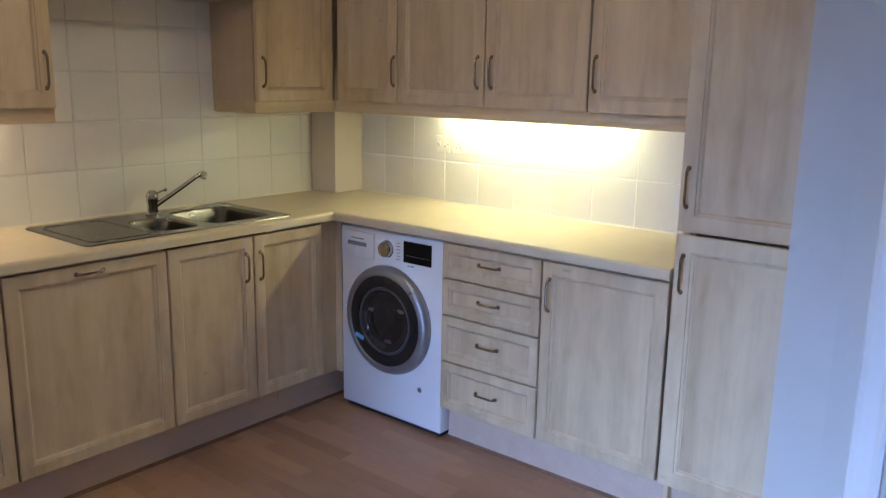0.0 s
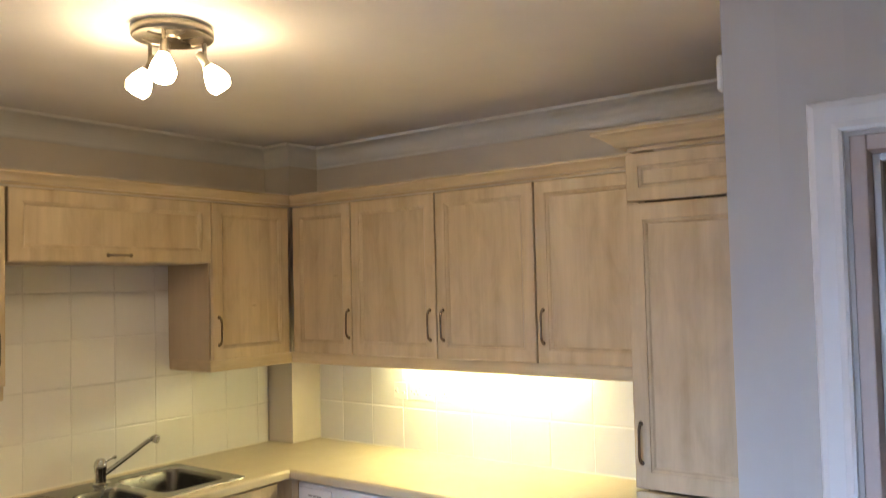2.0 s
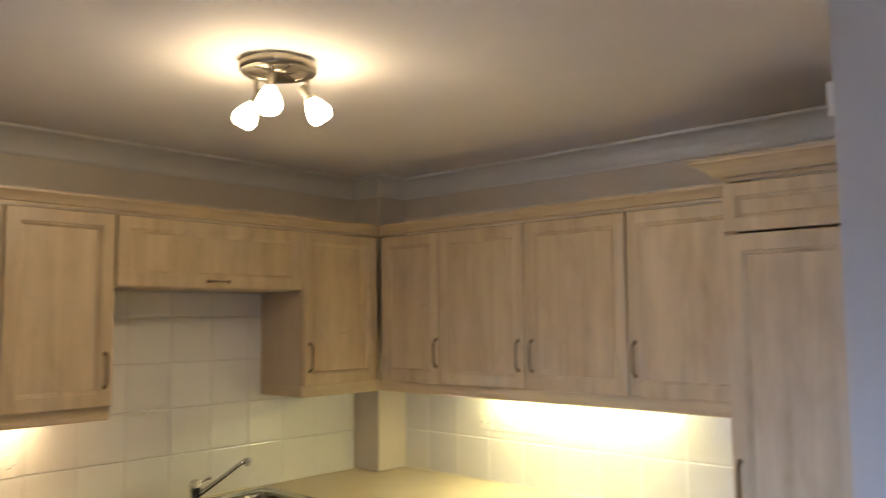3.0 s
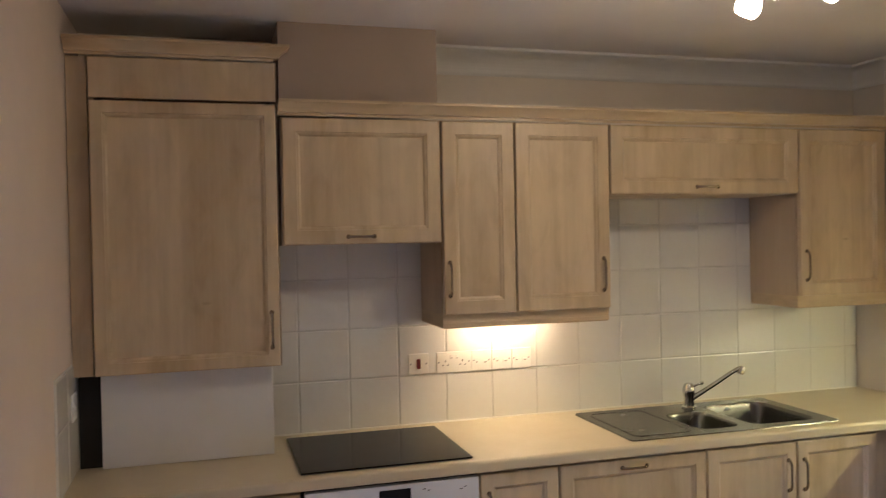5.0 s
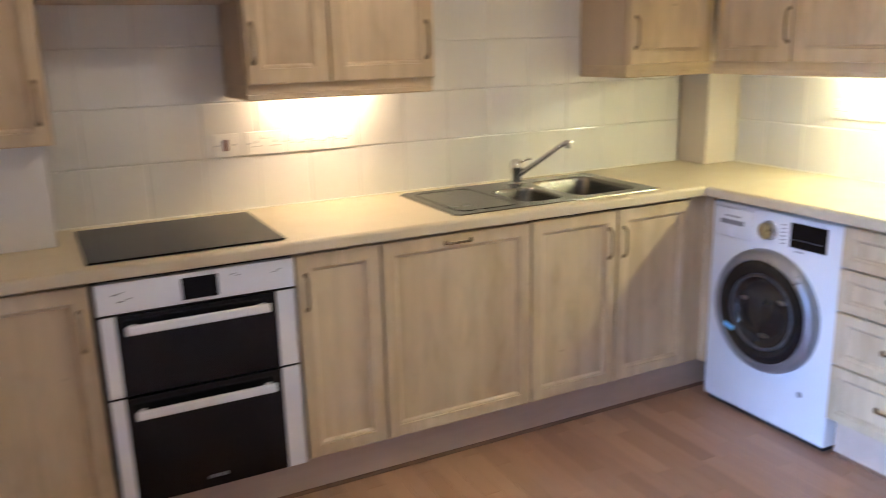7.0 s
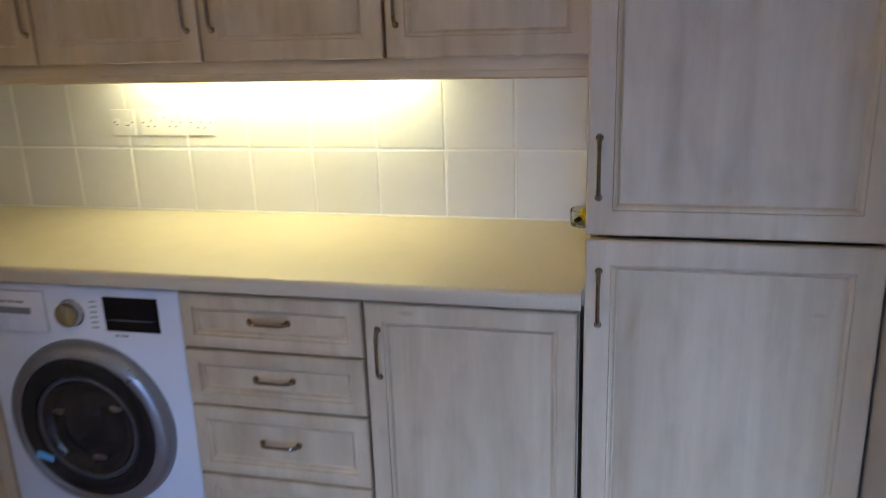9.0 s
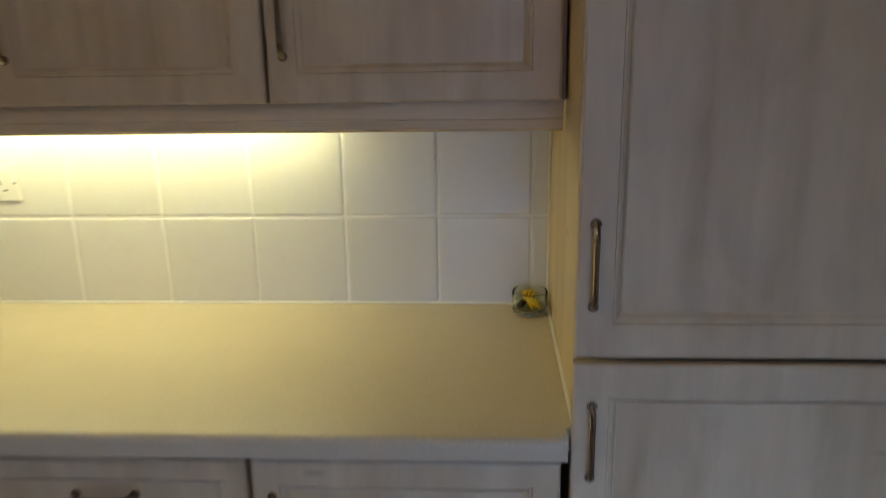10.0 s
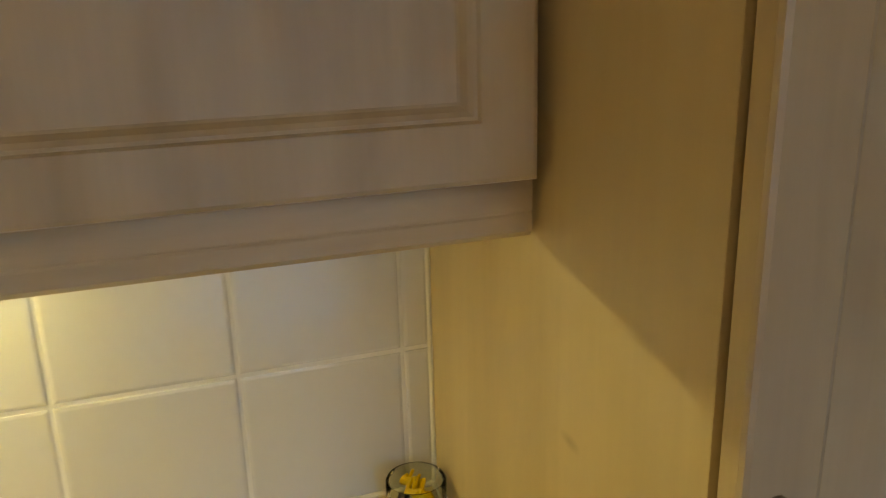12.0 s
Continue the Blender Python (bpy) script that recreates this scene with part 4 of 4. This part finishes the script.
# ---- lights ----
def spot_fitting():
    c = Vector((-1.700, -1.378, CEIL))
    l = thing("ceiling_spotlight", "brushed nickel round ceiling fitting with three lit glass spots", "ceiling lamp", pose(*c) @ Matrix.Diagonal((0.88, 0.88, 0.92, 1)))
    part("ring", lathe(bmesh.new(), [(0.120, -0.006), (0.123, -0.010), (0.123, -0.030), (0.120, -0.034), (0.096, -0.034), (0.094, -0.031), (0.100, -0.026), (0.100, -0.006)], None, 56, True), BRUSHED, l, smooth=True)
    part("hub", lathe(bmesh.new(), [(0, -0.001), (0.030, -0.001), (0.032, -0.030), (0.026, -0.036), (0, -0.037)], None, 28), BRUSHED, l, smooth=True)
    for a in (40, 160, 280):
        # flat spokes that widen towards the ring
        bm = bmesh.new()
        ends = [(0.026, 0.012), (0.097, 0.036)]
        rows = [[bm.verts.new((d, k * h, z)) for k, z in ((-1, -0.034), (1, -0.034), (1, -0.028), (-1, -0.028))] for d, h in ends]
        for k in range(4):
            bm.faces.new((rows[0][k], rows[0][(k + 1) % 4], rows[1][(k + 1) % 4], rows[1][k]))
        bm.faces.new(rows[0])
        bm.faces.new(rows[1])
        bm.transform(Matrix.Rotation(radians(a), 4, "Z"))
        part("spoke", bm, BRUSHED, l)
    right, away, down = Vector((0.82, -0.57, 0)), Vector((0.57, 0.82, 0)), Vector((0, 0, -1))
    for phi, way in ((15, right * 0.55 + down * 0.8), (135, right * -0.50 + down * 0.9 + away * 0.1), (255, right * -0.05 - away * 0.25 + down)):
        base = (right * math.cos(radians(phi)) + away * math.sin(radians(phi))) * 0.098
        way = way.normalized()
        knuckle = base + Vector((0, 0, -0.102 if phi == 135 else -0.092))
        arm = part("arm", tube(bmesh.new(), [base + Vector((0, 0, -0.036)), base + Vector((0, 0, -0.060)), knuckle], 0.0065, 10), BRUSHED, l, smooth=True)
        m = Matrix.Translation(knuckle - way * 0.022) @ way.to_track_quat("Z", "Y").to_matrix().to_4x4()
        part("lamp_holder", lathe(bmesh.new(), [(0, -0.012), (0.011, -0.011), (0.013, 0.0), (0.013, 0.030), (0.019, 0.034), (0.020, 0.040), (0, 0.041)], m, 20), BRUSHED, arm, smooth=True)
        m = Matrix.Translation(knuckle + way * 0.016) @ way.to_track_quat("Z", "Y").to_matrix().to_4x4()
        part("shade", lathe(bmesh.new(), [(0.015, 0.0), (0.022, 0.010), (0.031, 0.028), (0.037, 0.044), (0.040, 0.056), (0.038, 0.066), (0.031, 0.080), (0.028, 0.080), (0.034, 0.066), (0.034, 0.050), (0.012, 0.004)], m, 28, True), SPOT_GLOW, arm, "glowing frosted glass shade", True)
        part("bulb", lathe(bmesh.new(), [(0.012, 0.010), (0.020, 0.040), (0.0275, 0.066), (0.024, 0.076), (0.014, 0.082), (0, 0.084)], m, 20), BULB_GLOW, arm, "bright bulb", True)
    return l


spot_fitting()


def under_light(m, length, material, label):
    """A slim batten under a cupboard with its tube lying along x."""
    u = thing("under_cabinet_light", label, "strip light", m, "under-cabinet lights")
    part("batten", cube(-length / 2 - 0.03, length / 2 + 0.03, -0.022, 0.022, -0.004, 0.0, bevel=0.0012), SOCKET, u)
    t = part("tube", tube(bmesh.new(), [(-length / 2, 0, -0.0125), (length / 2, 0, -0.0125)], 0.0075, 12), material, u, "glowing fluorescent tube", True)
    for sx in (-1, 1):
        part("end_cap", cube(sx * (length / 2 + 0.012) - 0.011, sx * (length / 2 + 0.012) + 0.011, -0.012, 0.012, -0.0225, -0.0042, bevel=0.002), SOCKET, u)
    return u


under_light(pose(-0.105, -1.245, 1.3805, 0, 0, 90), 0.90, STRIP_GLOW, "lit strip light under the wall cupboards")
under_light(pose(-1.995, -0.110, 1.3705), 0.30, SHORT_GLOW, "short lit strip light over the sockets")


# ---- glass dish in the corner ----
def dish():
    d = thing("glass_dish", "small thick glass dish of yellow plastic bits in the corner", "glass dish", pose(-0.058, -2.147, 0.9105) @ Matrix.Diagonal((0.88, 0.88, 0.95, 1)))
    part("glass", lathe(bmesh.new(), [(0, 0.0), (0.036, 0.0), (0.041, 0.004), (0.043, 0.020), (0.043, 0.048), (0.041, 0.051), (0.038, 0.048), (0.038, 0.014), (0.034, 0.009), (0, 0.008)], None, 40), JAR_GLASS, d, smooth=True)
    rng = random.Random(5)
    path = [(-0.026, -0.014, 0.018), (-0.016, -0.002, 0.036), (-0.004, 0.006, 0.030), (0.006, -0.002, 0.040), (0.018, 0.006, 0.036), (0.027, -0.004, 0.044)]
    for off in (0.0, 0.008, -0.009):
        bm = tube(bmesh.new(), [(x + off * 0.4, y + off, z + rng.uniform(-0.006, 0.004)) for x, y, z in path], [0.004, 0.008, 0.0075, 0.008, 0.007, 0.004], 7, 0.55)
        part("yellow_bit", bm, YELLOW, d, "crumpled bright yellow plastic")
    bm = bmesh.new()
    for i in range(5):
        a, r = rng.uniform(0, 6.28), rng.uniform(0.004, 0.024)
        m = pose(r * math.cos(a), r * math.sin(a), 0.016, 0, 0, rng.uniform(0, 180))
        lathe(bm, [(0, -0.006), (0.008, -0.003), (0.010, 0.002), (0.004, 0.008), (0, 0.009)], m, 7)
    part("dark_bits", bm, DREGS, d, "dark brown scraps")
    return d


dish()


# ---- wall tiles ----
def tile_mesh(w, h, lean):
    """A pillow-edged tile in the x-z plane, front towards -y."""
    bm = bmesh.new()
    rings = rect_rings(bm, 0, w, 0, h, [(0, 0), (0, -0.0028), (0.0014, -0.0046), (0.005, -0.0054)])
    bm.faces.new(rings[-1])
    bmesh.ops.recalc_face_normals(bm, faces=bm.faces)
    me = bpy.data.meshes.new("tile")
    bm.to_mesh(me)
    bm.free()
    me.materials.append(TILE)
    return me


TILE_CACHE = {}


def tiling(parent, m, spans_u, spans_v, keep, joint=0.0028):
    """Lay tiles on the grid of the given lines; keep(u0, u1, v0, v1) trims or drops one."""
    rng = random.Random(len(spans_u) * 7)
    for u0, u1 in zip(spans_u, spans_u[1:]):
        for v0, v1 in zip(spans_v, spans_v[1:]):
            cell = keep(u0, u1, v0, v1)
            if not cell:
                continue
            a0, a1, b0, b1 = cell
            w, h = a1 - a0 - joint, b1 - b0 - joint
            if w < 0.006 or h < 0.006:
                continue
            key = (round(w, 3), round(h, 3))
            me = TILE_CACHE.setdefault(key, tile_mesh(w, h, 0))
            t = new("tile", me)
            t.parent = parent
            t.matrix_local = m @ pose(a0 + joint / 2, -0.0006 + rng.uniform(-0.0003, 0.0003), b0 + joint / 2, rng.uniform(-0.22, 0.22), 0, rng.uniform(-0.22, 0.22))


def clip_to(x0, x1, z0, z1):
    def keep(u0, u1, v0, v1):
        a0, a1, b0, b1 = max(u0, x0), min(u1, x1), max(v0, z0), min(v1, z1)
        return (a0, a1, b0, b1) if a1 - a0 > 0.01 and b1 - b0 > 0.01 else None
    return keep


# sink wall: lines every 196 mm, up to the underside of the flap cupboards
LINES_A = [-0.858 - 0.1963 * k for k in range(-4, 12)][::-1]
ROWS = [0.912, 1.108, 1.304, 1.500, 1.696, 1.892]
part("grout", cube(-2.936, -0.199, -0.0036, -0.0002, 0.912, 1.81), GROUT, wall_north)
tiling(wall_north, Matrix(), LINES_A, ROWS, clip_to(-2.934, -0.200, 0.912, 1.805))
# washing machine wall
MB = pose(0, 0, 0, 0, 0, -90)
LINES_B = [1.751 + 0.2005 * k for k in range(-8, 4)]
ROWS_B = [0.912, 1.1085, 1.309, 1.5]
part("grout", cube(-0.0044, -0.0002, -2.190, -0.184, 0.912, 1.38), GROUT_LIGHT, wall_east)
tiling(wall_east, MB, LINES_B, ROWS_B, clip_to(0.186, 2.189, 0.912, 1.38), 0.004)
# two courses on the end wall
MW = pose(WEST, 0, 0, 0, 0, 90)
part("grout", cube(WEST + 0.0002, WEST + 0.0022, -0.630, -0.02, 0.912, 1.27), GROUT, wall_west)
tiling(wall_west, MW, [-0.625, -0.428, -0.231, -0.034], [0.912, 1.108, 1.264], clip_to(-0.625, -0.03, 0.912, 1.264))


# ---- floor ----
floor = structure("floor", cube(FAR_WEST - 0.12, 0.12, SOUTH - 0.12, 0.12, -0.12, -0.006), UNDERLAY, "reddish beech strip laminate floor", "floor")


def strip_geometry(bm, x0, x1, y0, y1):
    g, z, b = 0.0004, 0.0, 0.0012
    lo = [bm.verts.new(p) for p in ((x0 + g, y0 + g, -0.0055), (x1 - g, y0 + g, -0.0055), (x1 - g, y1 - g, -0.0055), (x0 + g, y1 - g, -0.0055))]
    me = [bm.verts.new(p) for p in ((x0 + g, y0 + g, z - 0.0006), (x1 - g, y0 + g, z - 0.0006), (x1 - g, y1 - g, z - 0.0006), (x0 + g, y1 - g, z - 0.0006))]
    hi = [bm.verts.new(p) for p in ((x0 + b, y0 + b, z), (x1 - b, y0 + b, z), (x1 - b, y1 - b, z), (x0 + b, y1 - b, z))]
    for a, c in ((lo, me), (me, hi)):
        for k in range(4):
            bm.faces.new((a[k], a[(k + 1) % 4], c[(k + 1) % 4], c[k]))
    bm.faces.new(hi)


STRIP = 0.0667
rng = random.Random(11)
far = bmesh.new()
lengths = (0.31, 0.37, 0.43, 0.49)
near_meshes = {}
for i in range(int((0.0 - FAR_WEST) / STRIP) + 1):
    x0 = FAR_WEST + i * STRIP
    x1 = min(x0 + STRIP, 0.0)
    y = -0.02 - rng.uniform(0, 0.35)
    y_prev = -0.02
    while y_prev > SOUTH:
        n = rng.choice(lengths)
        y_next = max(y_prev - n, SOUTH)
        if y_prev == -0.02:
            y_next = y
        if -2.75 < x0 < -0.5 and -2.25 < y_next and y_prev < -0.4 and x1 - x0 > 0.06:
            key = round(y_prev - y_next, 3)
            if key not in near_meshes:
                bm = bmesh.new()
                strip_geometry(bm, 0, STRIP, 0, key)
                bmesh.ops.recalc_face_normals(bm, faces=bm.faces)
                me = bpy.data.meshes.new("plank")
                bm.to_mesh(me)
                bm.free()
                me.materials.append(FLOOR)
                near_meshes[key] = me
            p = new("plank", near_meshes[key])
            p.parent = floor
            p.location = (x0, y_next, 0)
        elif x1 - x0 > 0.005 and y_prev - y_next > 0.005:
            strip_geometry(far, x0, x1, y_next, y_prev)
        y_prev = y_next
tagged(part("far_planks", far, FLOOR, floor), "joined laminate strips", kind="stuff")
